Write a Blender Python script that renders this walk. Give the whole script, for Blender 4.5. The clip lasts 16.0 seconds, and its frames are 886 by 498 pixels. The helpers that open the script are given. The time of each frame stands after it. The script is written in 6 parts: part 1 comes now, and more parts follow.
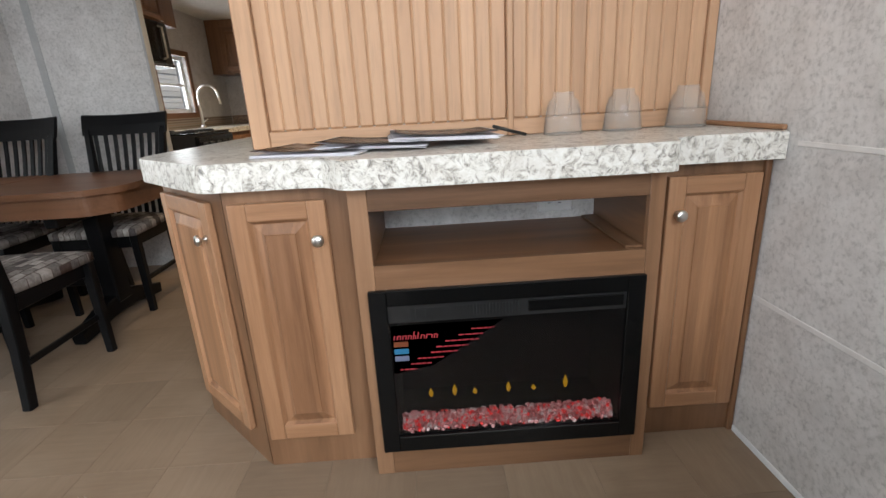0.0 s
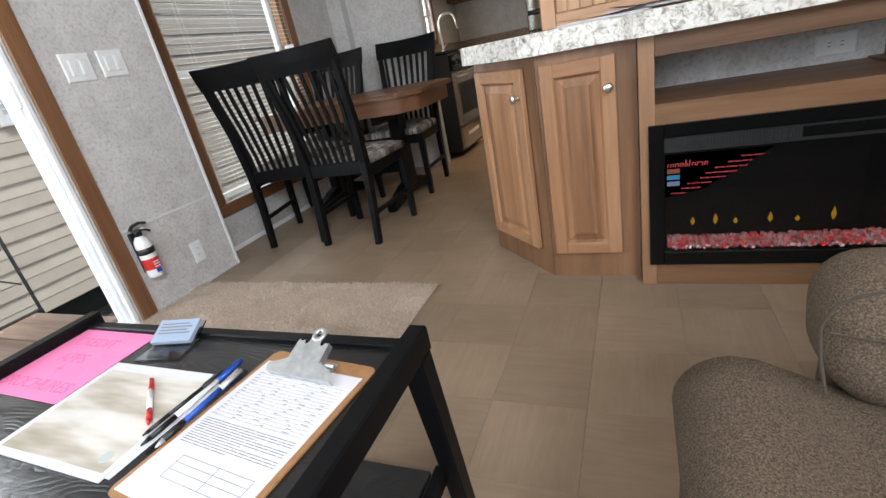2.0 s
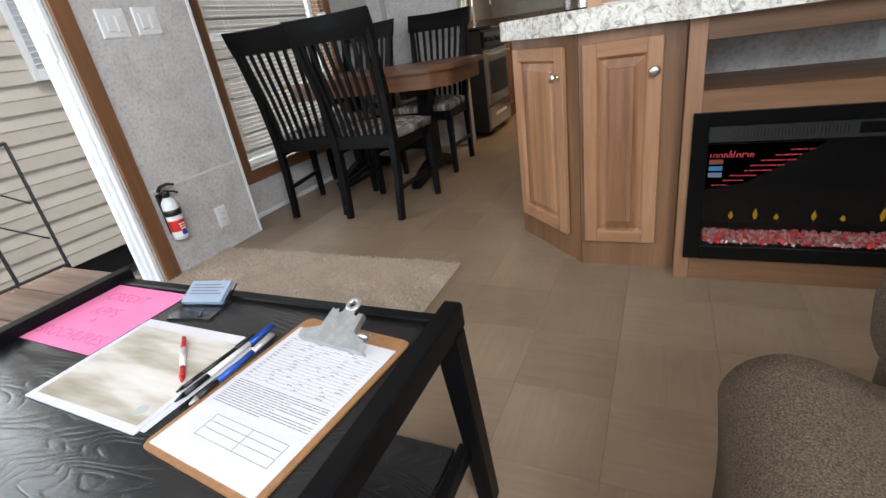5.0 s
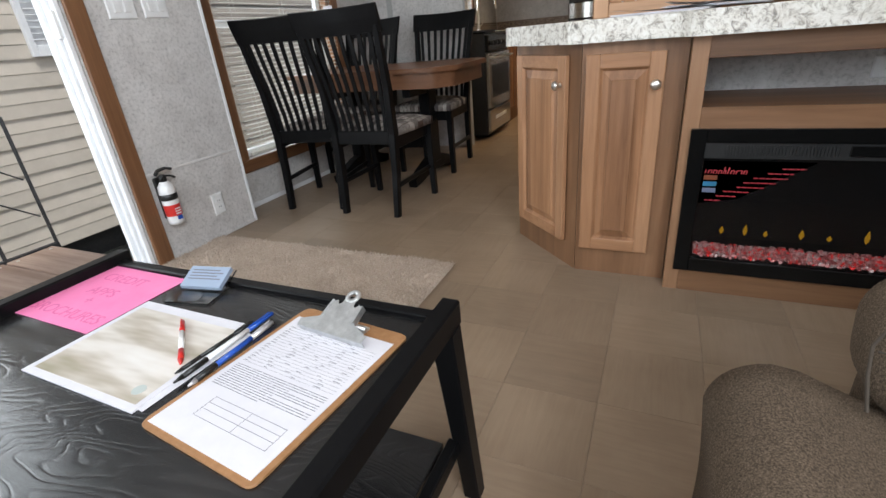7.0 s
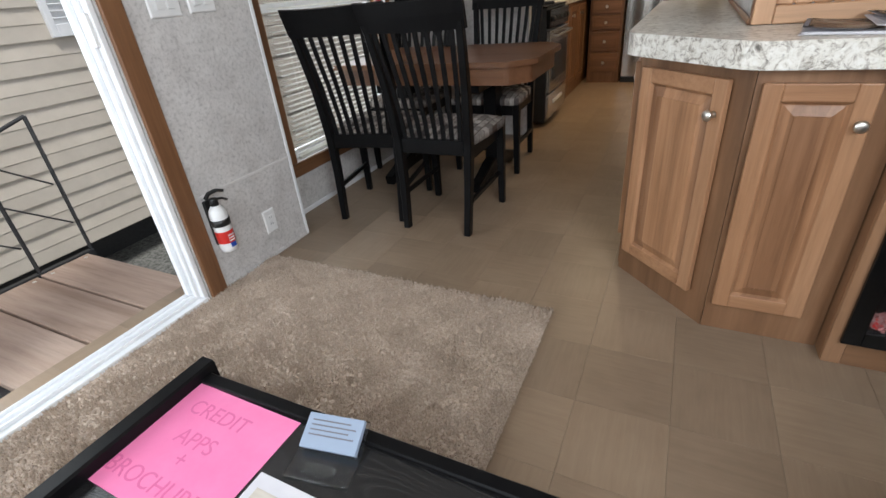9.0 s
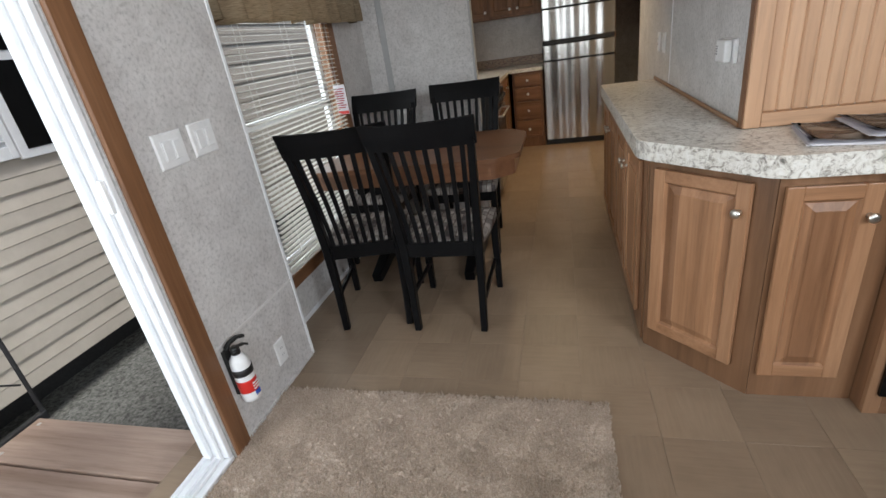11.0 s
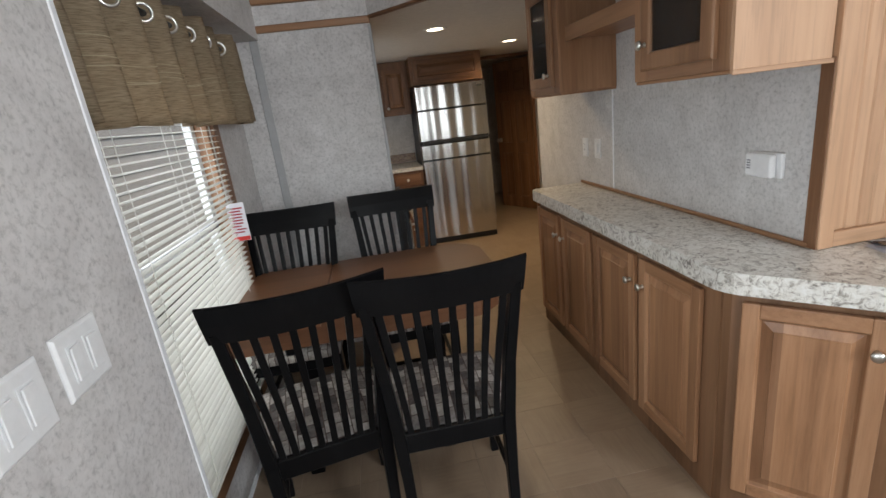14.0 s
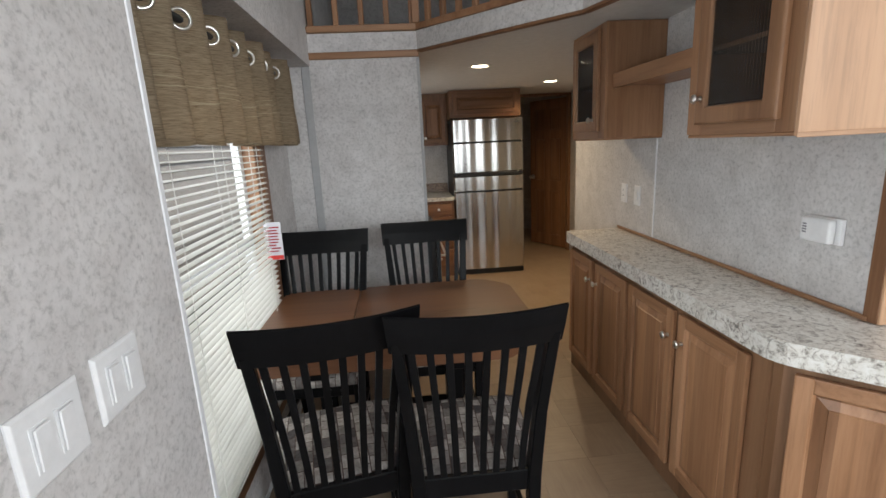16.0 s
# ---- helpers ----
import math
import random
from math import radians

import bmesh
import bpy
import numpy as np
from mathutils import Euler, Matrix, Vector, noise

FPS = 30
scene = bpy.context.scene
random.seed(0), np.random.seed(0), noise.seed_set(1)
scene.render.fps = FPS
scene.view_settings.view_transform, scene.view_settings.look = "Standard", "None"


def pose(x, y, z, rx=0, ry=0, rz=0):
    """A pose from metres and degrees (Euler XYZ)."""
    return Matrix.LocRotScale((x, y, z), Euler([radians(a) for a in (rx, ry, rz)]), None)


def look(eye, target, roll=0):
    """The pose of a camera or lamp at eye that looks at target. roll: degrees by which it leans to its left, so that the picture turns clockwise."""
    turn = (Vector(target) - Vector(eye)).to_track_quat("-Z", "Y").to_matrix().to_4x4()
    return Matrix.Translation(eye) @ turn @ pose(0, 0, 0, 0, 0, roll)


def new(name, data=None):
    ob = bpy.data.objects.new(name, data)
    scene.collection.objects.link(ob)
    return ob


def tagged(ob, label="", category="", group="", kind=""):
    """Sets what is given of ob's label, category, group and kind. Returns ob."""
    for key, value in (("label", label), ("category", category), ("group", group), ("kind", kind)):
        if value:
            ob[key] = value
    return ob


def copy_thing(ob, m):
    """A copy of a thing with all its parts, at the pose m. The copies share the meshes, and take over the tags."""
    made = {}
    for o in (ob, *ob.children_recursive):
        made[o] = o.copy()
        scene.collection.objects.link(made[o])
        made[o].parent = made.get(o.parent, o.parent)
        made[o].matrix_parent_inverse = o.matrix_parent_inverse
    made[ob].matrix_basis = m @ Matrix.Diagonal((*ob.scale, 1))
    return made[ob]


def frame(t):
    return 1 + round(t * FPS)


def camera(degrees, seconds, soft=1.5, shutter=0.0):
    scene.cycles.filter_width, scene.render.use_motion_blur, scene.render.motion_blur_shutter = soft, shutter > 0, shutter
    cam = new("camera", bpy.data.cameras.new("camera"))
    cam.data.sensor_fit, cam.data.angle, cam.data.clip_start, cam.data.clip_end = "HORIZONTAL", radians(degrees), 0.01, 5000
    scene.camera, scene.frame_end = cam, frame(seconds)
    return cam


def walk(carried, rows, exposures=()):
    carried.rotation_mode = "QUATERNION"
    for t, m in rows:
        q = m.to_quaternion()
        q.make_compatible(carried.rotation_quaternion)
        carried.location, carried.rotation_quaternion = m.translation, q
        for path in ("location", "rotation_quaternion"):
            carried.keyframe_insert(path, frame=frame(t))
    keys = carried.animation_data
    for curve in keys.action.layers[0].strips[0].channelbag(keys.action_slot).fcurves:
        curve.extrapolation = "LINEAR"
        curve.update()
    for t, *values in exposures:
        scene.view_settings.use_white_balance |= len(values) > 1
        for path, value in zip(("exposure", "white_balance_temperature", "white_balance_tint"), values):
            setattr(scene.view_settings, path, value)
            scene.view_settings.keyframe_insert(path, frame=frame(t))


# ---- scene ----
cam = camera(87.1, 16.0)
METRES, EYE, TILT, LEAN, TURN = 3.1, 1.025, 0.0, 0.0, -1.4
ROWS = [
    (0.0, 0.0, 0.0, 0.0, -0.96, -17.37, 3.07),
    (0.5, 0.0003, -0.085, -0.0225, 3.45, -18.37, 6.1),
    (1.0, -0.0414, -0.1477, -0.0338, 9.69, -20.09, 9.41),
    (1.5, -0.0591, -0.1681, -0.0355, 16.84, -21.8, 10.45),
    (2.0, -0.0638, -0.1742, -0.0372, 21.64, -22.75, 10.59),
    (2.5, -0.0663, -0.1763, -0.0306, 23.37, -22.78, 9.55),
    (3.0, -0.0664, -0.1722, -0.0256, 23.07, -23.26, 9.1),
    (3.5, -0.0716, -0.1731, -0.0338, 24.75, -24.31, 8.97),
    (4.0, -0.0731, -0.1731, -0.0337, 25.52, -24.36, 8.82),
    (4.5, -0.0782, -0.1736, -0.0367, 25.28, -24.59, 8.74),
    (5.0, -0.0799, -0.1757, -0.0405, 24.69, -24.56, 8.0),
    (7.5, -0.0851, -0.1839, -0.0366, 25.21, -24.68, 3.81),
    (8.0, -0.1052, -0.1745, -0.0302, 25.16, -24.82, 2.93),
    (8.5, -0.1751, -0.1266, -0.033, 23.86, -24.46, 3.11),
    (9.0, -0.2252, -0.1118, 0.0221, 26.6, -29.19, 4.74),
    (9.5, -0.2519, -0.1306, 0.0832, 26.97, -28.48, 4.77),
    (10.0, -0.2735, -0.1288, 0.0989, 24.85, -26.09, 7.4),
    (12.5, -0.5227, -0.0546, 0.1098, -1.31, -21.56, 3.34),
    (13.0, -0.5385, 0.0077, 0.1136, -3.35, -18.58, 3.55),
    (13.5, -0.563, 0.0477, 0.1255, -5.12, -16.05, 3.78),
    (14.0, -0.6021, 0.0789, 0.1457, -7.48, -16.57, 6.82),
    (14.5, -0.6079, 0.0953, 0.1484, -5.24, -15.89, 6.36),
    (15.0, -0.6112, 0.0956, 0.151, -4.31, -14.82, 5.35),
    (15.5, -0.6143, 0.0934, 0.1515, -4.39, -14.21, 3.74),
    (16.0, -0.6181, 0.092, 0.1549, -3.76, -12.81, 2.77),
]
walk(cam, [(t, pose(0, 0, EYE, TILT, LEAN, TURN) @ pose(METRES * x, METRES * y, METRES * z, 90 + pitch, roll, yaw)) for t, x, y, z, yaw, pitch, roll in ROWS], exposures=[(0.0, 0.42, 6250, 7), (5.0, 0.25, 6250, 7), (10.0, 0.12, 6250, 7), (12.5, 0.04, 6250, 7), (16.0, 0.32, 6250, 7)])

# ---- light ----
world = bpy.data.worlds.new("world")
scene.world = world
world.use_nodes = True
wn = world.node_tree
sky = wn.nodes.new("ShaderNodeTexSky")
sky.sky_type, sky.sun_disc = "NISHITA", False
sky.sun_elevation, sky.sun_rotation = radians(66), radians(125)
sky.air_density, sky.dust_density = 1.0, 3.0
wn.nodes["Background"].inputs[1].default_value = 0.15
wn.links.new(sky.outputs[0], wn.nodes["Background"].inputs[0])
sun = new("sun", bpy.data.lights.new("sun", "SUN"))
sun.data.energy, sun.data.angle, sun.data.color = 2.3, radians(15), (1, 0.96, 0.9)
sun.matrix_world = look((3.2, -2.2, 9), (0, 0, 0))


def area(name, eye, target, w, h, watts, colour):
    lamp = new(name, bpy.data.lights.new(name, "AREA"))
    lamp.data.shape, lamp.data.size, lamp.data.size_y = "RECTANGLE", w, h
    lamp.data.energy, lamp.data.color = watts, colour
    lamp.matrix_world = look(eye, target)
    return lamp


area("rear_window_light", (-0.75, -2.62, 1.55), (-0.75, 0, 1.3), 2.2, 1.3, 34, (0.95, 0.97, 1.0))
area("door_skylight", (-2.9, -0.42, 1.15), (0.9, 0.3, 0.8), 1.1, 1.7, 33, (0.93, 0.97, 1.0))
area("alcove_window_light", (-2.73, 2.13, 1.04), (0, 2.13, 1.0), 1.0, 1.4, 11, (0.96, 0.98, 1.0))
area("sink_window_light", (-2.50, 4.94, 1.345), (0, 4.94, 1.2), 0.5, 0.45, 4, (0.96, 0.98, 1.0))
area("east_window_light", (0.93, -1.55, 2.05), (-2.4, 0.8, 1.75), 1.2, 0.9, 84, (0.95, 0.97, 1.0))


# ---- materials ----
def mat(name, rough=0.5, metal=0.0, colour=(0.5, 0.5, 0.5), spec=0.5):
    m = bpy.data.materials.new(name)
    m.use_nodes = True
    b = m.node_tree.nodes["Principled BSDF"]
    b.inputs["Base Color"].default_value = (*colour, 1)
    b.inputs["Roughness"].default_value, b.inputs["Metallic"].default_value = rough, metal
    b.inputs["Specular IOR Level"].default_value = spec
    return m


def node(m, kind, **inputs):
    n = m.node_tree.nodes.new("ShaderNode" + kind)
    for key, value in inputs.items():
        n.inputs[key].default_value = value
    return n


def link(m, a, b):
    m.node_tree.links.new(a, b)


def bsdf(m):
    return m.node_tree.nodes["Principled BSDF"]


def coords(m, scale=(1, 1, 1), spread=True):
    """Object coordinates, shifted per object so that repeats differ."""
    tc, mp = node(m, "TexCoord"), node(m, "Mapping")
    mp.inputs["Scale"].default_value = scale
    link(m, tc.outputs["Object"], mp.inputs["Vector"])
    if spread:
        info, mul = node(m, "ObjectInfo"), node(m, "VectorMath")
        mul.operation = "SCALE"
        mul.inputs[0].default_value = (7, 13, 5)
        link(m, info.outputs["Random"], mul.inputs["Scale"])
        link(m, mul.outputs[0], mp.inputs["Location"])
    return mp.outputs[0]


def ramp(m, fac, stops):
    r = node(m, "ValToRGB")
    els = r.color_ramp.elements
    while len(els) < len(stops):
        els.new(0.5)
    for e, (p, c) in zip(els, stops):
        e.position, e.color = p, (*c, 1)
    link(m, fac, r.inputs[0])
    return r.outputs[0]


def noise_tex(m, vec, scale, detail=4, rough=0.6, distort=0.0):
    n = node(m, "TexNoise", Scale=scale, Detail=detail, Roughness=rough, Distortion=distort)
    link(m, vec, n.inputs["Vector"])
    return n.outputs["Fac"]


def mix(m, fac, a, b, mode="MIX"):
    n = node(m, "Mix")
    n.data_type, n.blend_type = "RGBA", mode
    for sock, v in ((n.inputs[0], fac), (n.inputs[6], a), (n.inputs[7], b)):
        if isinstance(v, (int, float)):
            sock.default_value = v
        elif isinstance(v, tuple):
            sock.default_value = (*v, 1)
        else:
            link(m, v, sock)
    return n.outputs[2]


def bump(m, height, strength=0.2, distance=0.002):
    b = node(m, "Bump", Strength=strength, Distance=distance)
    link(m, height, b.inputs["Height"])
    link(m, b.outputs[0], bsdf(m).inputs["Normal"])


def wood(name, axis, dark, mid, light, rough=0.37, grain=26.0, bumpy=0.12, vary=0.16, spec=0.4):
    m = mat(name, rough, spec=spec)
    s = [grain, grain, grain]
    s["XYZ".index(axis)] = grain * 0.055
    v = coords(m, s)
    big = noise_tex(m, v, 0.35, 3, 0.55, 0.6)
    fine = noise_tex(m, v, 2.6, 5, 0.7, 0.2)
    c1 = ramp(m, big, [(0.3, dark), (0.5, mid), (0.72, light)])
    c2 = ramp(m, fine, [(0.34, tuple(0.54 * c for c in mid)), (0.5, mid), (0.7, light)])
    c = mix(m, 0.33, c1, c2)
    info = node(m, "ObjectInfo")
    shade = node(m, "MapRange", **{"To Min": 1 - vary, "To Max": 1 + vary * 0.6})
    link(m, info.outputs["Random"], shade.inputs["Value"])
    hsv = node(m, "HueSaturation")
    link(m, shade.outputs[0], hsv.inputs["Value"])
    link(m, c, hsv.inputs["Color"])
    link(m, hsv.outputs[0], bsdf(m).inputs["Base Color"])
    rr = node(m, "MapRange", **{"To Min": rough - 0.08, "To Max": rough + 0.1})
    link(m, fine, rr.inputs["Value"])
    link(m, rr.outputs[0], bsdf(m).inputs["Roughness"])
    bump(m, fine, bumpy, 0.001)
    return m


OAK = ((0.165, 0.078, 0.037), (0.30, 0.155, 0.079), (0.40, 0.225, 0.125))
oak_z, oak_x, oak_y = (wood("maple_" + a, a, *OAK) for a in "ZXY")
DOOR = tuple(tuple(1.12 * v for v in c) for c in OAK)
FRAME = tuple(tuple(k * v for v in c) for k, c in zip((0.42, 0.68, 0.76), OAK))
door_z, door_x, door_y = (wood("maple_door_" + a, a, *DOOR, grain=30, vary=0.1) for a in "ZXY")
frame_z, frame_x, frame_y = (wood("stained_frame_" + a, a, *FRAME, grain=15, vary=0.1, bumpy=0.2) for a in "ZXY")


def staved():
    """Door panels glued up from upright staves of differing shade."""
    m = wood("staved_maple_panel", "Z", *DOOR, grain=30, vary=0.06)
    tc, sep, info = node(m, "TexCoord"), node(m, "SeparateXYZ"), node(m, "ObjectInfo")
    link(m, tc.outputs["Object"], sep.inputs[0])
    last = None
    for op, a, b in (("SUBTRACT", sep.outputs["X"], sep.outputs["Y"]), ("MULTIPLY", None, 13.0), ("ADD", None, info.outputs["Random"]), ("FLOOR", None, 0.0), ("MULTIPLY_ADD", None, 0.37)):
        n = node(m, "Math")
        n.operation = op
        link(m, a or last, n.inputs[0])
        if isinstance(b, float):
            n.inputs[1].default_value = b
        else:
            link(m, b, n.inputs[1])
        if op == "MULTIPLY_ADD":
            link(m, info.outputs["Random"], n.inputs[2])
        last = n.outputs[0]
    w = node(m, "TexWhiteNoise")
    w.noise_dimensions = "1D"
    link(m, last, w.inputs["W"])
    base = bsdf(m).inputs["Base Color"]
    col = base.links[0].from_socket
    tint = ramp(m, w.outputs["Value"], [(0.0, (0.66, 0.62, 0.60)), (0.25, (0.9, 0.88, 0.87)), (0.6, (1, 1, 1)), (1.0, (1.1, 1.09, 1.07))])
    link(m, mix(m, 1.0, col, tint, "MULTIPLY"), base)
    return m


door_panel = staved()
LIGHTOAK = ((0.37, 0.21, 0.118), (0.485, 0.292, 0.172), (0.55, 0.345, 0.21))
bead_wood = wood("beadboard_veneer", "Z", *LIGHTOAK, rough=0.5, grain=20, vary=0.05)
bead_x = wood("beadboard_rail", "X", *LIGHTOAK, rough=0.5, grain=20, vary=0.05)
DOAK = ((0.095, 0.042, 0.019), (0.19, 0.09, 0.042), (0.29, 0.15, 0.076))
doak_z, doak_y, doak_x = (wood("stained_trim_" + a, a, *DOAK, rough=0.4) for a in "ZYX")
table_wood = wood("table_wood", "X", (0.10, 0.045, 0.022), (0.165, 0.075, 0.037), (0.21, 0.10, 0.052), rough=0.3, grain=18)
black_wood = wood("black_painted_wood", "Z", (0.004, 0.004, 0.0045), (0.005, 0.005, 0.0055), (0.007, 0.007, 0.0075), rough=0.34, bumpy=0.06, spec=0.13)


def black_oak():
    m = mat("black_oak_top", 0.23)
    v = coords(m, (1, 1, 1), False)
    mp = node(m, "Mapping")
    mp.inputs["Scale"].default_value = (2.2, 9, 1)
    link(m, v, mp.inputs["Vector"])
    big = noise_tex(m, mp.outputs[0], 0.8, 2, 0.4, 0.4)
    ringed = node(m, "Math")
    ringed.operation = "PINGPONG"
    ringed.inputs[1].default_value = 0.014
    link(m, big, ringed.inputs[0])
    mp2 = node(m, "Mapping")
    mp2.inputs["Scale"].default_value = (14, 420, 1)
    link(m, v, mp2.inputs["Vector"])
    pores = noise_tex(m, mp2.outputs[0], 1.0, 3, 0.6)
    band = node(m, "MapRange", **{"From Max": 0.014})
    link(m, ringed.outputs[0], band.inputs["Value"])
    line = ramp(m, band.outputs[0], [(0.0, (0, 0, 0)), (0.35, (0.8, 0.8, 0.8)), (0.8, (1, 1, 1))])
    h = mix(m, 0.35, line, pores)
    link(m, mix(m, line, (0.020, 0.019, 0.019), (0.009, 0.009, 0.0095)), bsdf(m).inputs["Base Color"])
    bsdf(m).inputs["Specular IOR Level"].default_value = 0.75
    bump(m, h, 0.34, 0.0012)
    return m


black_top = black_oak()


def wallpaper():
    m = mat("grey_mottled_wall_vinyl", 0.62)
    v = coords(m, spread=False)
    a = noise_tex(m, v, 9, 6, 0.7, 0.4)
    b = noise_tex(m, v, 66, 4, 0.7, 0.25)
    c = noise_tex(m, v, 2.0, 2)
    col = ramp(m, a, [(0.3, (0.47, 0.445, 0.43)), (0.5, (0.59, 0.565, 0.55)), (0.7, (0.68, 0.655, 0.64))])
    fleck = ramp(m, b, [(0.29, (0.38, 0.375, 0.375)), (0.42, (0.74, 0.735, 0.73)), (0.5, (0.95, 0.95, 0.95)), (0.62, (1.04, 1.04, 1.04))])
    col = mix(m, 0.75, col, fleck, "MULTIPLY")
    link(m, mix(m, 0.25, col, ramp(m, c, [(0.35, (0.5, 0.5, 0.5)), (0.65, (0.62, 0.62, 0.61))])), bsdf(m).inputs["Base Color"])
    bump(m, b, 0.12, 0.001)
    return m


wall_m = wallpaper()


def laminate():
    m = mat("granite_look_laminate", 0.3)
    v = coords(m, spread=False)
    a = noise_tex(m, v, 34, 6, 0.74, 1.4)
    b = noise_tex(m, v, 45, 5, 0.7, 0.8)
    c = noise_tex(m, v, 7, 3, 0.6, 0.5)
    col = ramp(m, a, [(0.33, (0.13, 0.12, 0.11)), (0.42, (0.42, 0.39, 0.35)), (0.5, (0.70, 0.68, 0.63)), (0.66, (0.78, 0.77, 0.74))])
    spk = ramp(m, b, [(0.3, (0.2, 0.18, 0.17)), (0.42, (0.9, 0.88, 0.85)), (0.6, (1, 1, 1))])
    col = mix(m, 0.8, col, spk, "MULTIPLY")
    link(m, mix(m, ramp(m, c, [(0.55, (0, 0, 0)), (0.75, (0.4, 0.4, 0.4))]), col, (0.42, 0.36, 0.30)), bsdf(m).inputs["Base Color"])
    return m


lam = laminate()


def tile_material(name):
    m = mat(name, 0.38)
    v = coords(m, (60, 5, 20))
    f = noise_tex(m, v, 1, 5, 0.7, 0.3)
    g = noise_tex(m, coords(m, (3, 3, 3)), 1.5, 3)
    col = ramp(m, f, [(0.3, (0.222, 0.158, 0.106)), (0.5, (0.255, 0.184, 0.125)), (0.7, (0.285, 0.21, 0.145))])
    col = mix(m, 0.35, col, ramp(m, g, [(0.35, (0.19, 0.133, 0.088)), (0.65, (0.30, 0.222, 0.155))]))
    info, sh, hsv = node(m, "ObjectInfo"), node(m, "MapRange", **{"To Min": 0.87, "To Max": 1.1}), node(m, "HueSaturation")
    link(m, info.outputs["Random"], sh.inputs["Value"])
    link(m, sh.outputs[0], hsv.inputs["Value"])
    link(m, col, hsv.inputs["Color"])
    link(m, hsv.outputs[0], bsdf(m).inputs["Base Color"])
    bump(m, f, 0.08, 0.0006)
    return m


tile_m = tile_material("tan_vinyl_tile")


def carpet():
    m = mat("beige_carpet_pile", 0.95, spec=0.1)
    v = coords(m, spread=False)
    a = noise_tex(m, v, 170, 3, 0.7)
    b = noise_tex(m, v, 5, 3, 0.6, 0.5)
    col = ramp(m, a, [(0.36, (0.24, 0.18, 0.135)), (0.5, (0.47, 0.38, 0.305)), (0.64, (0.66, 0.56, 0.47))])
    link(m, mix(m, 0.5, col, ramp(m, b, [(0.35, (0.42, 0.34, 0.27)), (0.65, (0.54, 0.45, 0.375))])), bsdf(m).inputs["Base Color"])
    bump(m, a, 0.5, 0.003)
    return m


carpet_m = carpet()


def fabric(name, cols, scale, rough=0.9):
    m = mat(name, rough, spec=0.15)
    v = coords(m, (1, 1, 1))
    a = noise_tex(m, v, scale, 3, 0.75)
    b = noise_tex(m, v, 8, 3)
    w = node(m, "TexWave", Scale=scale * 0.9, Distortion=3.0, Detail=2.0)
    w.bands_direction = "DIAGONAL"
    link(m, v, w.inputs["Vector"])
    col = ramp(m, a, [(0.34, cols[0]), (0.5, cols[1]), (0.66, cols[2])])
    col = mix(m, 0.2, col, ramp(m, b, [(0.3, cols[0]), (0.7, cols[1])]))
    link(m, col, bsdf(m).inputs["Base Color"])
    bump(m, mix(m, 0.5, a, w.outputs["Fac"]), 0.5, 0.002)
    return m


sofa_m = fabric("brown_tweed", ((0.035, 0.025, 0.017), (0.10, 0.074, 0.052), (0.21, 0.16, 0.115)), 430)


def patchwork():
    m = mat("printed_seat_fabric", 0.85, spec=0.2)
    v = coords(m, (1, 1, 1))
    b = node(m, "TexBrick", Scale=11.0)
    b.inputs["Color1"].default_value, b.inputs["Color2"].default_value = (0.07, 0.06, 0.06, 1), (0.50, 0.46, 0.42, 1)
    b.inputs["Mortar"].default_value, b.inputs["Mortar Size"].default_value = (0.09, 0.06, 0.05, 1), 0.02
    b.inputs["Brick Width"].default_value, b.inputs["Row Height"].default_value = 0.6, 0.33
    mp = node(m, "Mapping")
    mp.inputs["Rotation"].default_value = (0, 0, radians(90))
    link(m, v, mp.inputs["Vector"])
    link(m, mp.outputs[0], b.inputs["Vector"])
    n = noise_tex(m, v, 60, 4, 0.7)
    link(m, mix(m, 0.6, b.outputs["Color"], ramp(m, n, [(0.35, (0.3, 0.27, 0.26)), (0.65, (1, 1, 1))]), "MULTIPLY"), bsdf(m).inputs["Base Color"])
    bump(m, n, 0.3, 0.001)
    return m


seat_m = patchwork()


def burlap():
    m = mat("olive_brown_woven_valance", 0.9, spec=0.1)
    tc, mp = node(m, "TexCoord"), node(m, "Mapping")
    mp.inputs["Scale"].default_value = (30, 30, 420)
    link(m, tc.outputs["Object"], mp.inputs["Vector"])
    a = noise_tex(m, mp.outputs[0], 1, 4, 0.7)
    col = ramp(m, a, [(0.3, (0.20, 0.147, 0.092)), (0.5, (0.35, 0.272, 0.182)), (0.7, (0.50, 0.40, 0.28))])
    link(m, col, bsdf(m).inputs["Base Color"])
    bump(m, a, 0.5, 0.001)
    return m


valance_m = burlap()


def noisy(name, dark, light, scale, rough=0.5, metal=0.0, strength=0.1, spec=0.5):
    m = mat(name, rough, metal, spec=spec)
    n = noise_tex(m, coords(m), scale, 5, 0.65)
    link(m, ramp(m, n, [(0.3, dark), (0.7, light)]), bsdf(m).inputs["Base Color"])
    bump(m, n, strength, 0.001)
    return m


def steel():
    m = mat("brushed_stainless_steel", 0.3, 1.0)
    n = noise_tex(m, coords(m, (2, 2, 90)), 1, 2)
    link(m, ramp(m, n, [(0.2, (0.53, 0.52, 0.50)), (0.8, (0.57, 0.56, 0.54))]), bsdf(m).inputs["Base Color"])
    bsdf(m).inputs["Roughness"].default_value = 0.2
    return m


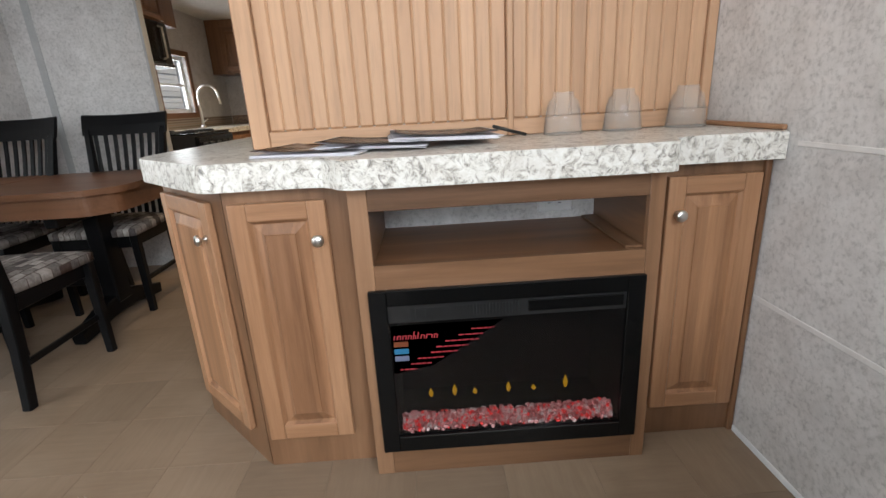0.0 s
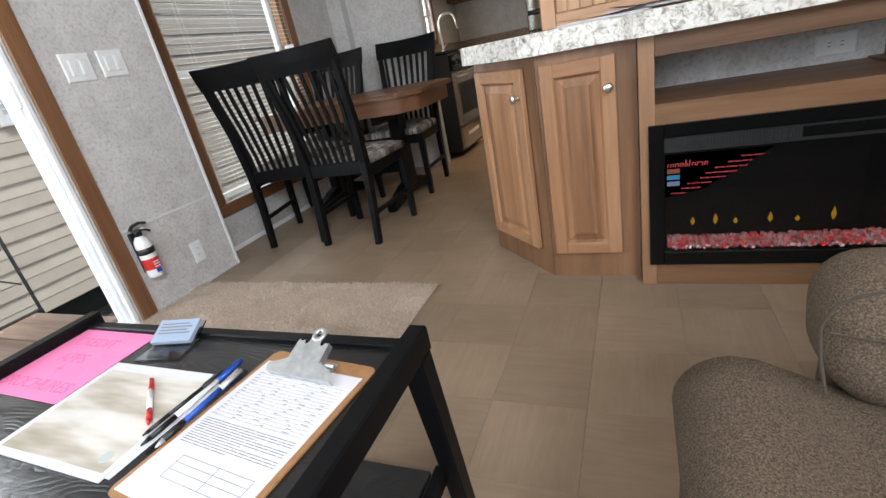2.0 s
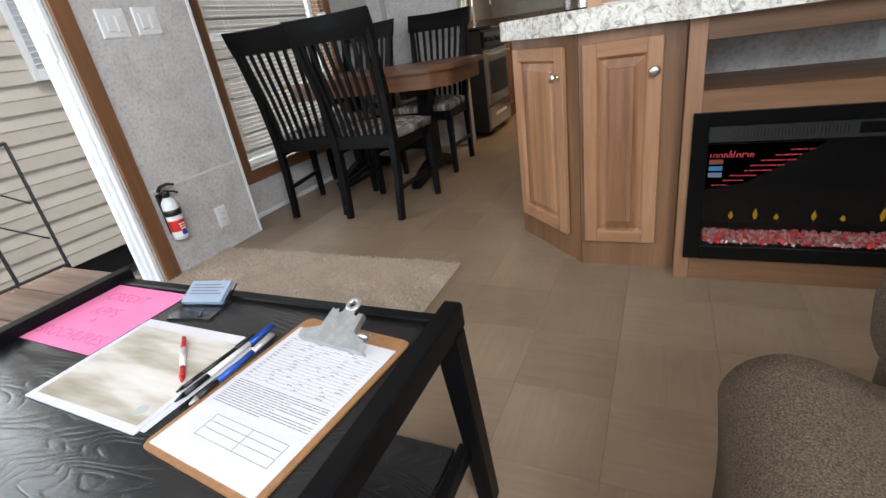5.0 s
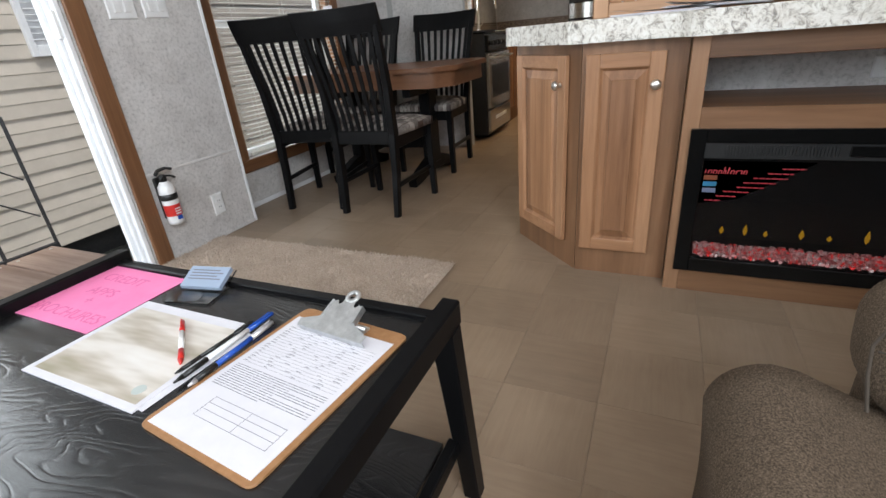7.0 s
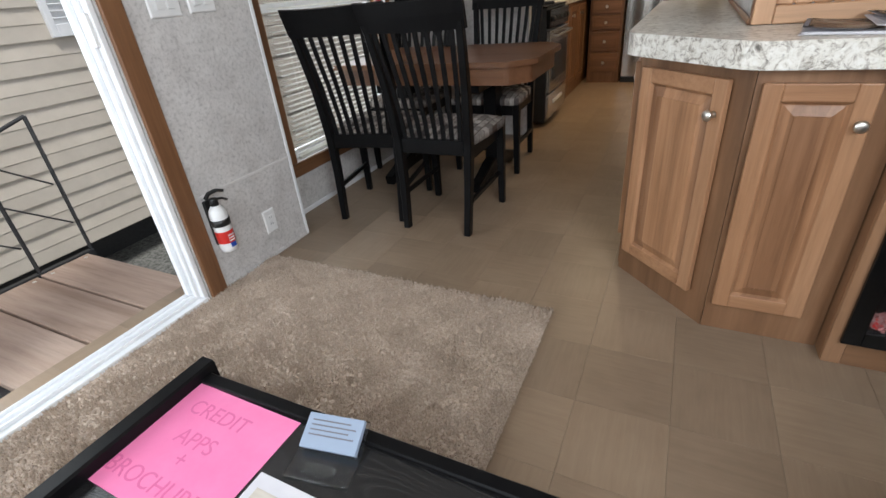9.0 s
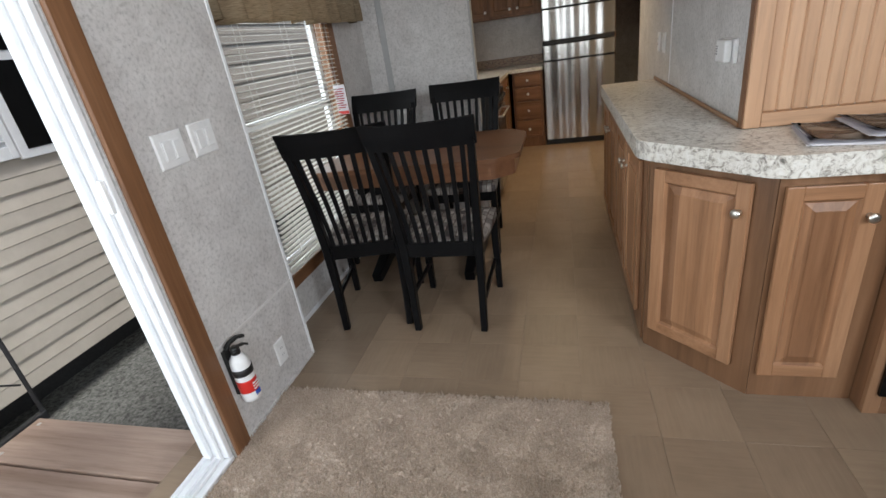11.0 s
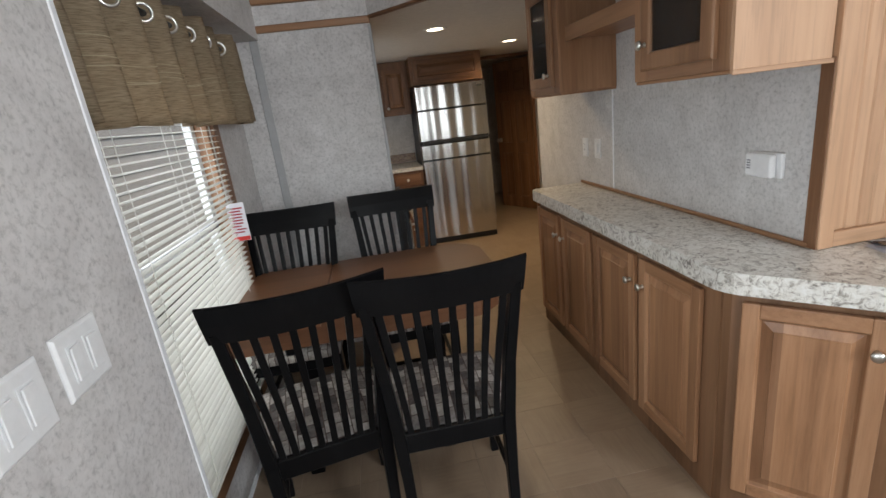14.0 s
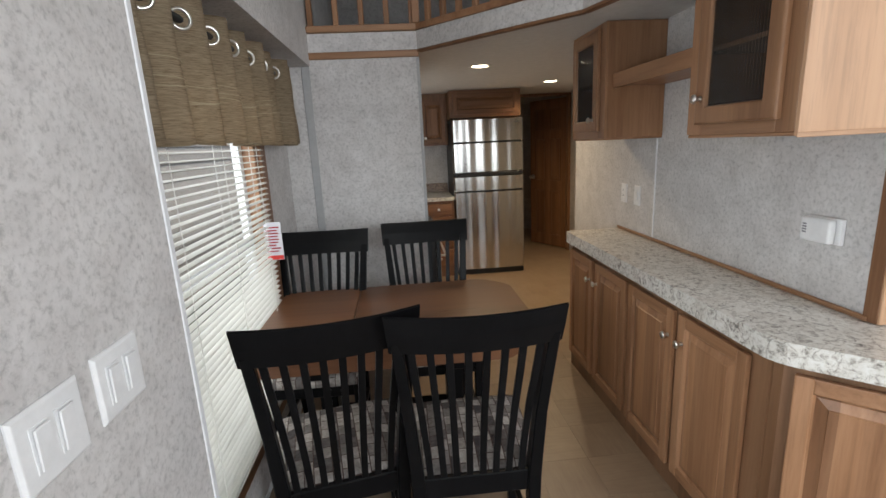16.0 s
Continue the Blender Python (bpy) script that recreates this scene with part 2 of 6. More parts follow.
steel_m = steel()
chrome = mat("brushed_nickel", 0.28, 1.0, (0.72, 0.70, 0.66))
zinc = noisy("galvanised_clip_steel", (0.45, 0.46, 0.46), (0.66, 0.67, 0.67), 60, 0.38, 0.85)
white_plastic = noisy("white_plastic", (0.72, 0.72, 0.72), (0.80, 0.80, 0.80), 30, 0.35)
white_vinyl = noisy("white_vinyl_frame", (0.72, 0.73, 0.75), (0.82, 0.83, 0.84), 12, 0.35)
black_plastic = noisy("black_plastic", (0.008, 0.008, 0.008), (0.016, 0.016, 0.016), 40, 0.4)
black_gloss = mat("black_glass_frame", 0.22, 0, (0.004, 0.004, 0.004), 0.2)
ceiling_m = noisy("ceiling_panel", (0.60, 0.58, 0.55), (0.68, 0.66, 0.63), 25, 0.75)
grey_batten = noisy("grey_batten", (0.36, 0.36, 0.36), (0.42, 0.42, 0.42), 30, 0.6)
siding_m = noisy("beige_vinyl_siding", (0.50, 0.45, 0.385), (0.57, 0.515, 0.445), 6, 0.5)
gravel_m = noisy("dark_gravel", (0.03, 0.03, 0.026), (0.26, 0.26, 0.24), 38, 0.9, 0, 0.9)
deck_m = wood("weathered_deck_board", "X", (0.27, 0.175, 0.125), (0.45, 0.325, 0.25), (0.58, 0.45, 0.365), rough=0.75, grain=20, bumpy=0.4, vary=0.2)
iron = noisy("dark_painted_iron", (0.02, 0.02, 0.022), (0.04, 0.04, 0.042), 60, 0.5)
joint_m = noisy("pale_joint_strip", (0.60, 0.58, 0.565), (0.68, 0.66, 0.645), 20, 0.55)
blind_m = noisy("cream_blind_slat", (0.74, 0.73, 0.69), (0.81, 0.80, 0.76), 20, 0.45)
tl, mxs = node(blind_m, "BsdfTranslucent"), node(blind_m, "MixShader", Fac=0.45)
tl.inputs["Color"].default_value = (0.85, 0.84, 0.8, 1)
link(blind_m, bsdf(blind_m).outputs[0], mxs.inputs[1])
link(blind_m, tl.outputs[0], mxs.inputs[2])
link(blind_m, mxs.outputs[0], blind_m.node_tree.nodes["Material Output"].inputs["Surface"])
paper_m = noisy("white_paper", (0.62, 0.61, 0.655), (0.67, 0.66, 0.70), 30, 0.8)
pink_m = noisy("pink_paper", (0.82, 0.20, 0.42), (0.87, 0.24, 0.47), 12, 0.8)
ink = mat("grey_ink", 0.8, 0, (0.16, 0.16, 0.18))
pencil = mat("marker_ink", 0.8, 0, (0.70, 0.145, 0.335))
hardboard = noisy("brown_hardboard", (0.27, 0.13, 0.05), (0.36, 0.185, 0.08), 80, 0.55)
blue_m = mat("blue_plastic", 0.3, 0, (0.015, 0.07, 0.36))
red_m = mat("red_plastic", 0.35, 0, (0.55, 0.025, 0.02))
green_m = mat("green_plastic", 0.35, 0, (0.04, 0.30, 0.05))
silver_m = mat("silver_plastic", 0.3, 0.6, (0.6, 0.6, 0.62))
red_ink = mat("red_print", 0.7, 0, (0.30, 0.02, 0.03))


def glass(name, tint=(1, 1, 1), rough=0.02):
    m = mat(name, rough, 0, tint)
    bsdf(m).inputs["Transmission Weight"].default_value = 1.0
    bsdf(m).inputs["IOR"].default_value = 1.45
    return m


clear = glass("clear_glass")
acrylic = glass("clear_acrylic", (0.93, 0.95, 0.97), 0.05)


def pane_glass(name, tint, clear_part):
    m = mat(name, 0.04, 0, tint)
    tr, mx = node(m, "BsdfTransparent"), node(m, "MixShader", Fac=clear_part)
    out = m.node_tree.nodes["Material Output"]
    link(m, bsdf(m).outputs[0], mx.inputs[1])
    link(m, tr.outputs[0], mx.inputs[2])
    link(m, mx.outputs[0], out.inputs["Surface"])
    return m


shade_glass = pane_glass("ribbed_glass", (0.62, 0.59, 0.55), 0.88)
window_pane = pane_glass("window_glass", (0.05, 0.06, 0.06), 0.9)
fire_pane = pane_glass("smoked_fire_glass", (0.006, 0.006, 0.006), 0.45)
cab_pane = pane_glass("reeded_cabinet_glass", (0.02, 0.018, 0.016), 0.78)


def glow(name, colour, strength, base=(0.8, 0.8, 0.8)):
    m = mat(name, 0.3, 0, base)
    bsdf(m).inputs["Emission Color"].default_value = (*colour, 1)
    bsdf(m).inputs["Emission Strength"].default_value = strength
    return m


lamp_glow = glow("lamp_lens", (1, 0.80, 0.55), 6)
ember = glow("fire_glass_bead", (1.0, 0.33, 0.34), 0.5, (0.8, 0.6, 0.6))
isl = node(ember, "NewGeometry")
link(ember, ramp(ember, isl.outputs["Random Per Island"], [(0.0, (0.30, 0.02, 0.02)), (0.35, (0.75, 0.12, 0.12)), (0.7, (1.0, 0.40, 0.40)), (0.95, (1.0, 0.85, 0.82))]), bsdf(ember).inputs["Emission Color"])
ember_lit = glow("lit_fire_glass_bead", (1.0, 0.05, 0.05), 1.0, (0.7, 0.1, 0.1))
flame_m = glow("flame", (1.0, 0.5, 0.02), 0.9, (0.3, 0.2, 0.02))


# ---- mesh helpers ----
def B(x0, x1, y0, y1, z0, z1, bev=0.0, seg=1, bm=None):
    """A box, its edges bevelled, as a bmesh or added to one."""
    own = bmesh.new()
    bmesh.ops.create_cube(own, size=1)
    bmesh.ops.scale(own, vec=(abs(x1 - x0), abs(y1 - y0), abs(z1 - z0)), verts=own.verts)
    bmesh.ops.translate(own, vec=((x0 + x1) / 2, (y0 + y1) / 2, (z0 + z1) / 2), verts=own.verts)
    if bev:
        bmesh.ops.bevel(own, geom=own.edges[:], offset=bev, segments=seg, affect="EDGES", profile=0.5)
    return own if bm is None else add(bm, own)


def add(bm, other):
    me = bpy.data.meshes.new("tmp")
    other.to_mesh(me)
    other.free()
    bm.from_mesh(me)
    bpy.data.meshes.remove(me)
    return bm


def prism(points, z0, z1, bev=0.0, seg=2):
    """An upright prism over a plan, counter-clockwise."""
    bm = bmesh.new()
    low = [bm.verts.new((x, y, z0)) for x, y in points]
    top = [bm.verts.new((x, y, z1)) for x, y in points]
    n = len(points)
    bm.faces.new(low[::-1])
    cap = bm.faces.new(top)
    for i in range(n):
        bm.faces.new((low[i], low[(i + 1) % n], top[(i + 1) % n], top[i]))
    if bev:
        bmesh.ops.bevel(bm, geom=list(cap.edges), offset=bev, segments=seg, affect="EDGES", profile=0.5)
    return bm


def sweep(points, w, d, bm=None, side=None):
    """A bar of section w x d along a line of points; w is along side (x unless given)."""
    bm = bm or bmesh.new()
    pts = [Vector(p) for p in points]
    rings = []
    for i, p in enumerate(pts):
        t = (pts[min(i + 1, len(pts) - 1)] - pts[max(i - 1, 0)]).normalized()
        s = Vector(side or (1, 0, 0))
        s = (s - t * s.dot(t)).normalized()
        q = t.cross(s)
        ww, dd = (w[i], d[i]) if isinstance(w, (list, tuple)) else (w, d)
        k = 0.18
        ring = []
        for a, b in ((-1, -1 + k), (-1 + k, -1), (1 - k, -1), (1, -1 + k), (1, 1 - k), (1 - k, 1), (-1 + k, 1), (-1, 1 - k)):
            ring.append(bm.verts.new(p + s * a * ww / 2 + q * b * dd / 2))
        rings.append(ring)
    for r0, r1 in zip(rings, rings[1:]):
        for i in range(8):
            bm.faces.new((r0[i], r0[(i + 1) % 8], r1[(i + 1) % 8], r1[i]))
    bm.faces.new(rings[0][::-1])
    bm.faces.new(rings[-1])
    bmesh.ops.recalc_face_normals(bm, faces=bm.faces[:])
    return bm


def tube(points, r, n=8, bm=None):
    bm = bm or bmesh.new()
    pts = [Vector(p) for p in points]
    rings, s = [], None
    for i, p in enumerate(pts):
        t = (pts[min(i + 1, len(pts) - 1)] - pts[max(i - 1, 0)]).normalized()
        s = s or (Vector((0, 0, 1)) if abs(t.z) < 0.9 else Vector((1, 0, 0)))
        s = (s - t * s.dot(t)).normalized()
        q = t.cross(s)
        rr = r[i] if isinstance(r, (list, tuple)) else r
        rings.append([bm.verts.new(p + (s * math.cos(2 * math.pi * k / n) + q * math.sin(2 * math.pi * k / n)) * rr) for k in range(n)])
    for r0, r1 in zip(rings, rings[1:]):
        for i in range(n):
            bm.faces.new((r0[i], r0[(i + 1) % n], r1[(i + 1) % n], r1[i]))
    bm.faces.new(rings[0][::-1])
    bm.faces.new(rings[-1])
    bmesh.ops.recalc_face_normals(bm, faces=bm.faces[:])
    return bm


def lathe(profile, n=24, at=(0, 0, 0), ribs=0, depth=0.0):
    """A turned shape round z from (radius, height) pairs."""
    bm = bmesh.new()
    rings = []
    for r, z in profile:
        ring = []
        for k in range(n):
            a = 2 * math.pi * k / n
            rr = r * (1 + (depth * math.cos(ribs * a) if ribs else 0))
            ring.append(bm.verts.new((at[0] + rr * math.cos(a), at[1] + rr * math.sin(a), at[2] + z)))
        rings.append(ring)
    for r0, r1 in zip(rings, rings[1:]):
        for i in range(n):
            bm.faces.new((r0[i], r0[(i + 1) % n], r1[(i + 1) % n], r1[i]))
    for ring, flip in ((rings[0], True), (rings[-1], False)):
        bm.faces.new(ring[::-1] if flip else ring)
    bmesh.ops.recalc_face_normals(bm, faces=bm.faces[:])
    return bm


def turn(bm, m):
    bmesh.ops.transform(bm, matrix=m, verts=bm.verts)
    return bm


def root_place(ob):
    p = Vector((0, 0, 0))
    while ob is not None:
        p += ob.location
        ob = ob.parent
    return p


def part(name, bm, material, parent=None, label="", smooth=False):
    """One mesh object; the bmesh is in the world's (or the thing's) coordinates, and the parent only shifts it."""
    me = bpy.data.meshes.new(name)
    if parent is not None:
        bmesh.ops.translate(bm, vec=-root_place(parent), verts=bm.verts)
    if smooth:
        for f in bm.faces:
            f.smooth = True
    bm.to_mesh(me)
    bm.free()
    me.materials.append(material)
    ob = new(name, me)
    ob.parent = parent
    if label:
        ob["label"] = label
    return ob


def thing(name, place, label, category, group="", kind=""):
    ob = new(name)
    ob.empty_display_size = 0.1
    ob.location = place
    return tagged(ob, label, category, group, kind)


def setting(name, bm, material, label="", category=""):
    return tagged(part(name, bm, material), label or name.replace("_", " "), category or "structure", kind="structure")


def rings(sizes, w, h, close=True, back=True):
    """A moulded rectangle facing -y, w x h from (0, 0), by (inset, outwards) rings from its back edge inwards."""
    bm = bmesh.new()
    rs = [[bm.verts.new((x, -o, z)) for x, z in ((i, i), (w - i, i), (w - i, h - i), (i, h - i))] for i, o in sizes]
    for a, b in zip(rs, rs[1:]):
        for k in range(4):
            bm.faces.new((a[k], a[(k + 1) % 4], b[(k + 1) % 4], b[k]))
    if close:
        bm.faces.new(rs[-1])
    if back:
        bm.faces.new(rs[0][::-1])
    bmesh.ops.recalc_face_normals(bm, faces=bm.faces[:])
    return bm


def knob(parent, m, x, z, out=0.0):
    bm = lathe([(0.010, 0), (0.007, 0.003), (0.006, 0.012), (0.012, 0.017), (0.0165, 0.022), (0.015, 0.027), (0.008, 0.030)], 16)
    turn(bm, m @ pose(x, -out, z, 90))
    return part("knob", bm, chrome, parent, "brushed nickel knob", True)


def panel_door(parent, m, w, h, knob_at=None, material=None, name="door", stile=0.047, bevel_top=True):
    """A raised-panel door, w x h: local x along it, facing local -y; m places it in the world."""
    s, o = stile, 0.020
    across = abs(m[0][0]) > 0.6
    if material is None:
        up, flat, field = door_z, door_x if across else door_y, door_panel
    else:
        up, flat, field = doak_z, doak_x if across else doak_y, material
    door = part(name, turn(B(0.004, w - 0.004, -0.006, 0, 0.004, h - 0.004), m), up, parent)
    for x in (0, w - s):
        part("door_stile", turn(B(x, x + s, -o, -0.001, 0, h, 0.004, 2), m), up, door)
    for z in (0, h - s):
        part("door_rail", turn(B(s - 0.001, w - s + 0.001, -o + 0.0006, -0.001, z, z + s, 0.0036, 2), m), flat, door)
    slope = min(0.026, (min(w, h) - 2 * s) / 4)
    bm = rings([(s - 0.004, o - 0.0035), (s, o - 0.004), (s + 0.007, 0.0075), (s + 0.010, 0.0075), (s + 0.010 + slope, o - 0.004), (s + 0.012 + slope, o - 0.001)], w, h, True, False)
    part("panel", turn(bm, m), field, door)
    if knob_at:
        knob(door, m, *knob_at, o)
    return door


# ---- structure ----
WX, WIN, RX, PY = -2.41, -2.60, 0.905, 3.33   # left wall, alcove wall, right wall, end panel
TOP, KIT = 3.0, 2.06

setting("ground", B(-60, 60, -60, 60, -0.85, -0.75), gravel_m, "dark gravel ground", "ground")
bm = B(WX - 0.13, 1.3, -2.7, 8.2, -0.14, -0.006)
B(WIN - 0.1, WX - 0.131, 1.28, PY + 0.1, -0.14, -0.006, bm=bm)
setting("floor_base", bm, tile_m, "floor under the tiles", "floor")

# left wall with the patio door opening y -1.08 .. 0.71
bm = B(WX - 0.11, WX, 0.707, 1.36, 0, TOP)
B(WX - 0.11, WX, -2.7, -1.08, 0, TOP, bm=bm)
B(WX - 0.11, WX, -1.08, 0.707, 2.02, TOP, bm=bm)
B(WX - 0.11, WX, 1.36, PY, 1.985, TOP, bm=bm)
setting("wall_west", bm, wall_m, "light grey mottled vinyl wall panel", "wall")
bm = B(WIN - 0.1, WIN, 1.27, 1.575, 0, 2.06)
B(WIN - 0.1, WIN, 2.70, PY + 0.1, 0, 2.06, bm=bm)
B(WIN - 0.1, WIN, 1.575, 2.70, 0, 0.30, bm=bm)
B(WIN - 0.1, WIN, 1.575, 2.70, 1.78, 2.06, bm=bm)
B(WIN, WX - 0.112, 1.27, 1.357, 0, 1.98, bm=bm)
setting("wall_alcove", bm, wall_m, "light grey mottled wall of the window alcove", "wall")
setting("ceiling_alcove", B(WIN, WX - 0.002, 1.362, PY, 1.985, 2.05), wall_m, "grey alcove ceiling", "ceiling")
# end panel beside the kitchen, with its battens
bm = B(-2.598, -1.765, PY, PY + 0.05, 0, 2.02)
B(-2.41, -1.765, PY, PY + 0.05, 2.062, 2.165, bm=bm)
setting("wall_end_panel", bm, wall_m, "light grey mottled end wall panel", "wall")
setting("trim_batten", B(-2.462, -2.415, PY - 0.008, PY, 0, 3.0, 0.002), grey_batten, "grey vertical batten", "trim")
setting("trim_batten_edge", B(-1.775, -1.757, PY - 0.006, PY + 0.055, 0, 2.015, 0.002), grey_batten, "light corner bead of the end panel", "trim")
setting("trim_panel_cap", B(-2.413, -1.76, PY - 0.012, PY + 0.052, 2.021, 2.06, 0.004), oak_x, "stained wooden strip on the end panel", "trim")
# corner bead and joint strips on the left wall
setting("trim_corner_bead", B(WX - 0.02, WX + 0.003, 1.345, 1.364, 0, 2.9, 0.002), white_vinyl, "pale corner bead", "trim")
setting("trim_joint_strip", B(WX, WX + 0.004, 0.790, 1.345, 0.425, 0.438, 0.0015), joint_m, "thin horizontal joint strip", "trim")
setting("baseboard_west", B(WX, WX + 0.006, 0.790, 1.345, 0, 0.02, 0.002), wall_m, "thin wall-coloured base strip", "baseboard")
setting("baseboard_alcove", B(WIN, WIN + 0.006, 1.365, PY - 0.01, 0, 0.03, 0.002), white_vinyl, "thin pale base strip", "baseboard")
# right wall
bm = B(RX, RX + 0.1, -0.90, 1.62, 0, TOP)
B(RX, RX + 0.1, -2.7, -2.2, 0, TOP, bm=bm)
B(RX, RX + 0.1, -2.2, -0.90, 0, 1.55, bm=bm)
B(RX, RX + 0.1, -2.2, -0.90, 2.55, TOP, bm=bm)
setting("wall_east", bm, wall_m, "light grey mottled vinyl wall panel", "wall")
setting("trim_east_joint", B(RX - 0.004, RX, -2.6, 1.19, 0.448, 0.462, 0.0015), joint_m, "thin horizontal joint strip", "trim")
setting("trim_east_joint_high", B(RX - 0.004, RX, -2.6, 1.12, 0.880, 0.893, 0.0015), joint_m, "thin horizontal joint strip", "trim")
setting("baseboard_east", B(RX - 0.006, RX, -2.6, 1.19, 0, 0.02, 0.002), white_vinyl, "thin pale base strip", "baseboard")
# rear wall with its wide window
bm = B(-2.52, -1.9, -2.8, -2.7, 0, TOP)
B(0.4, 1.0, -2.8, -2.7, 0, TOP, bm=bm)
B(-1.9, 0.4, -2.8, -2.7, 0, 0.85, bm=bm)
B(-1.9, 0.4, -2.8, -2.7, 2.25, TOP, bm=bm)
setting("wall_south", bm, wall_m, "light grey mottled rear wall", "wall")
setting("ceiling", B(-2.75, 1.1, -2.8, 5.0, TOP, TOP + 0.05), ceiling_m, "white ceiling panel", "ceiling")
# partition behind the counter
bm = B(-0.53, -0.44, 1.535, 3.98, 0, 2.06)
B(-0.44, RX, 1.535, 1.62, 0, TOP, bm=bm)
setting("wall_partition", bm, wall_m, "light grey mottled partition wall", "wall")
setting("trim_partition_joint", B(-0.534, -0.53, 2.783, 2.795, 0.93, 2.04, 0.001), white_vinyl, "thin pale panel joint strip", "trim")
# kitchen and hall
bm = B(WX - 0.11, WX, PY + 0.052, 4.63, 0, KIT)
B(WX - 0.11, WX, 5.25, 6.2, 0, KIT, bm=bm)
B(WX - 0.11, WX, 4.63, 5.25, 0, 1.07, bm=bm)
B(WX - 0.11, WX, 4.63, 5.25, 1.62, KIT, bm=bm)
setting("wall_kitchen_west", bm, wall_m, "grey mottled kitchen wall", "wall")
setting("wall_kitchen_north", B(WX - 0.11, -0.5, 6.2, 6.3, 0, KIT), wall_m, "grey mottled kitchen wall", "wall")
setting("wall_hall_west", B(-0.60, -0.5, 6.3, 8.1, 0, KIT), wall_m, "hall wall", "wall")
bm = B(0.30, 0.40, 3.98, 8.1, 0, KIT)
B(-0.44, 0.30, 3.88, 3.98, 0, KIT, bm=bm)
setting("wall_hall_east", bm, wall_m, "hall wall", "wall")
setting("wall_hall_north", B(-0.6, 0.4, 8.1, 8.2, 0, KIT), wall_m, "hall end wall", "wall")
bm = prism([(-2.52, PY + 0.051), (-1.75, PY + 0.051), (-1.04, 2.56), (-0.86, 1.95), (-0.86, 1.536), (1.0, 1.62), (1.0, 8.2), (-2.52, 8.2)], KIT, KIT + 0.09)
setting("ceiling_kitchen", bm, ceiling_m, "off-white low kitchen ceiling under the loft", "ceiling")

# loft edge: grey band, stained cap and lower strip, balusters
loft = thing("loft_railing", (-1.5, 3.0, 2.06), "grey loft edge band with stained wooden railing and balusters", "railing")
EDGE = [(-2.405, 3.325), (-1.765, 3.325), (-1.045, 2.555), (-0.87, 1.95)]
for i, (a, b) in enumerate(zip(EDGE, EDGE[1:])):
    a, b = Vector((*a, 0)), Vector((*b, 0))
    n = Vector((b.y - a.y, a.x - b.x, 0)).normalized()
    length = (b - a).length
    m = Matrix.Translation(a) @ Matrix.Rotation(math.atan2(b.y - a.y, b.x - a.x), 4, "Z")
    if i:
        part("band", turn(B(0, length, -0.002, 0.03, 2.062, 2.166, 0.001), m), wall_m, loft)
        part("lower_strip", turn(B(0, length, -0.008, 0.03, 2.046, 2.0615, 0.002), m), doak_x, loft)
    part("cap", turn(B(-0.005, length + 0.005, -0.014, 0.05, 2.167, 2.205, 0.004), m), oak_x, loft)
    k = max(2, int(length / 0.115))
    for j in range(k):
        x = 0.02 + j * (length - 0.045) / max(1, k - 1) if i == 0 else 0.08 + j * length / k
        part("baluster", turn(B(x - 0.016, x + 0.016, 0.005, 0.037, 2.206, 2.84, 0.004), m), oak_z, loft)
    part("handrail", turn(B(0, length, -0.005, 0.045, 2.841, 2.89, 0.006), m), oak_x, loft)
part("newel", B(-1.79, -1.745, 3.31, 3.355, 2.206, 2.95, 0.004), oak_z, loft)
setting("wall_loft_west", B(WX - 0.11, WX, PY + 0.001, 4.98, KIT + 0.1, TOP), wall_m, "wall beside the loft", "wall")
setting("wall_loft_east", B(0.92, 1.02, 1.63, 4.98, KIT + 0.1, TOP), wall_m, "wall beside the loft", "wall")
setting("wall_loft_back", B(-2.5, 1.0, 4.9, 4.98, 2.16, TOP), wall_m, "wall at the back of the loft", "wall")

# ---- patio door ----
door = thing("patio_door", (WX, 0.0, 0.0), "white vinyl sliding patio door standing open", "door", kind="structure")
door.name = "door_1"
part("jamb", B(WX - 0.13, WX - 0.004, 0.682, 0.703, 0.02, 2.0, 0.003), white_vinyl, door)
part("jamb_track", B(WX - 0.10, WX - 0.075, 0.664, 0.682, 0.03, 2.0, 0.002), white_vinyl, door)
part("jamb_track", B(WX - 0.05, WX - 0.03, 0.668, 0.682, 0.03, 2.0, 0.002), white_vinyl, door)
part("jamb", B(WX - 0.13, WX - 0.004, -1.08, -1.03, 0.02, 2.0, 0.003), white_vinyl, door)
part("head", B(WX - 0.13, WX - 0.004, -1.08, 0.703, 1.96, 2.018, 0.003), white_vinyl, door)
part("sill", B(WX - 0.13, WX - 0.002, -1.08, 0.703, -0.02, 0.018, 0.003), white_vinyl, door)
for x in (0.03, 0.06, 0.10):
    part("sill_track", B(WX - x - 0.006, WX - x, -1.03, 0.682, 0.018, 0.032, 0.001), white_vinyl, door)
part("latch_keeper", B(WX - 0.028, WX - 0.012, 0.669, 0.683, 1.02, 1.12, 0.002), white_plastic, door)
leaf = part("sliding_leaf", B(WX - 0.055, WX - 0.025, -0.19, -0.10, 0.034, 1.955, 0.004), white_vinyl, door)
B_ = B(WX - 0.055, WX - 0.025, -1.02, -0.93, 0.034, 1.955, 0.004)
part("leaf_stile", B_, white_vinyl, leaf)
part("leaf_rail", B(WX - 0.055, WX - 0.025, -0.93, -0.19, 0.034, 0.15, 0.004), white_vinyl, leaf)
part("leaf_rail", B(WX - 0.055, WX - 0.025, -0.93, -0.19, 1.86, 1.955, 0.004), white_vinyl, leaf)
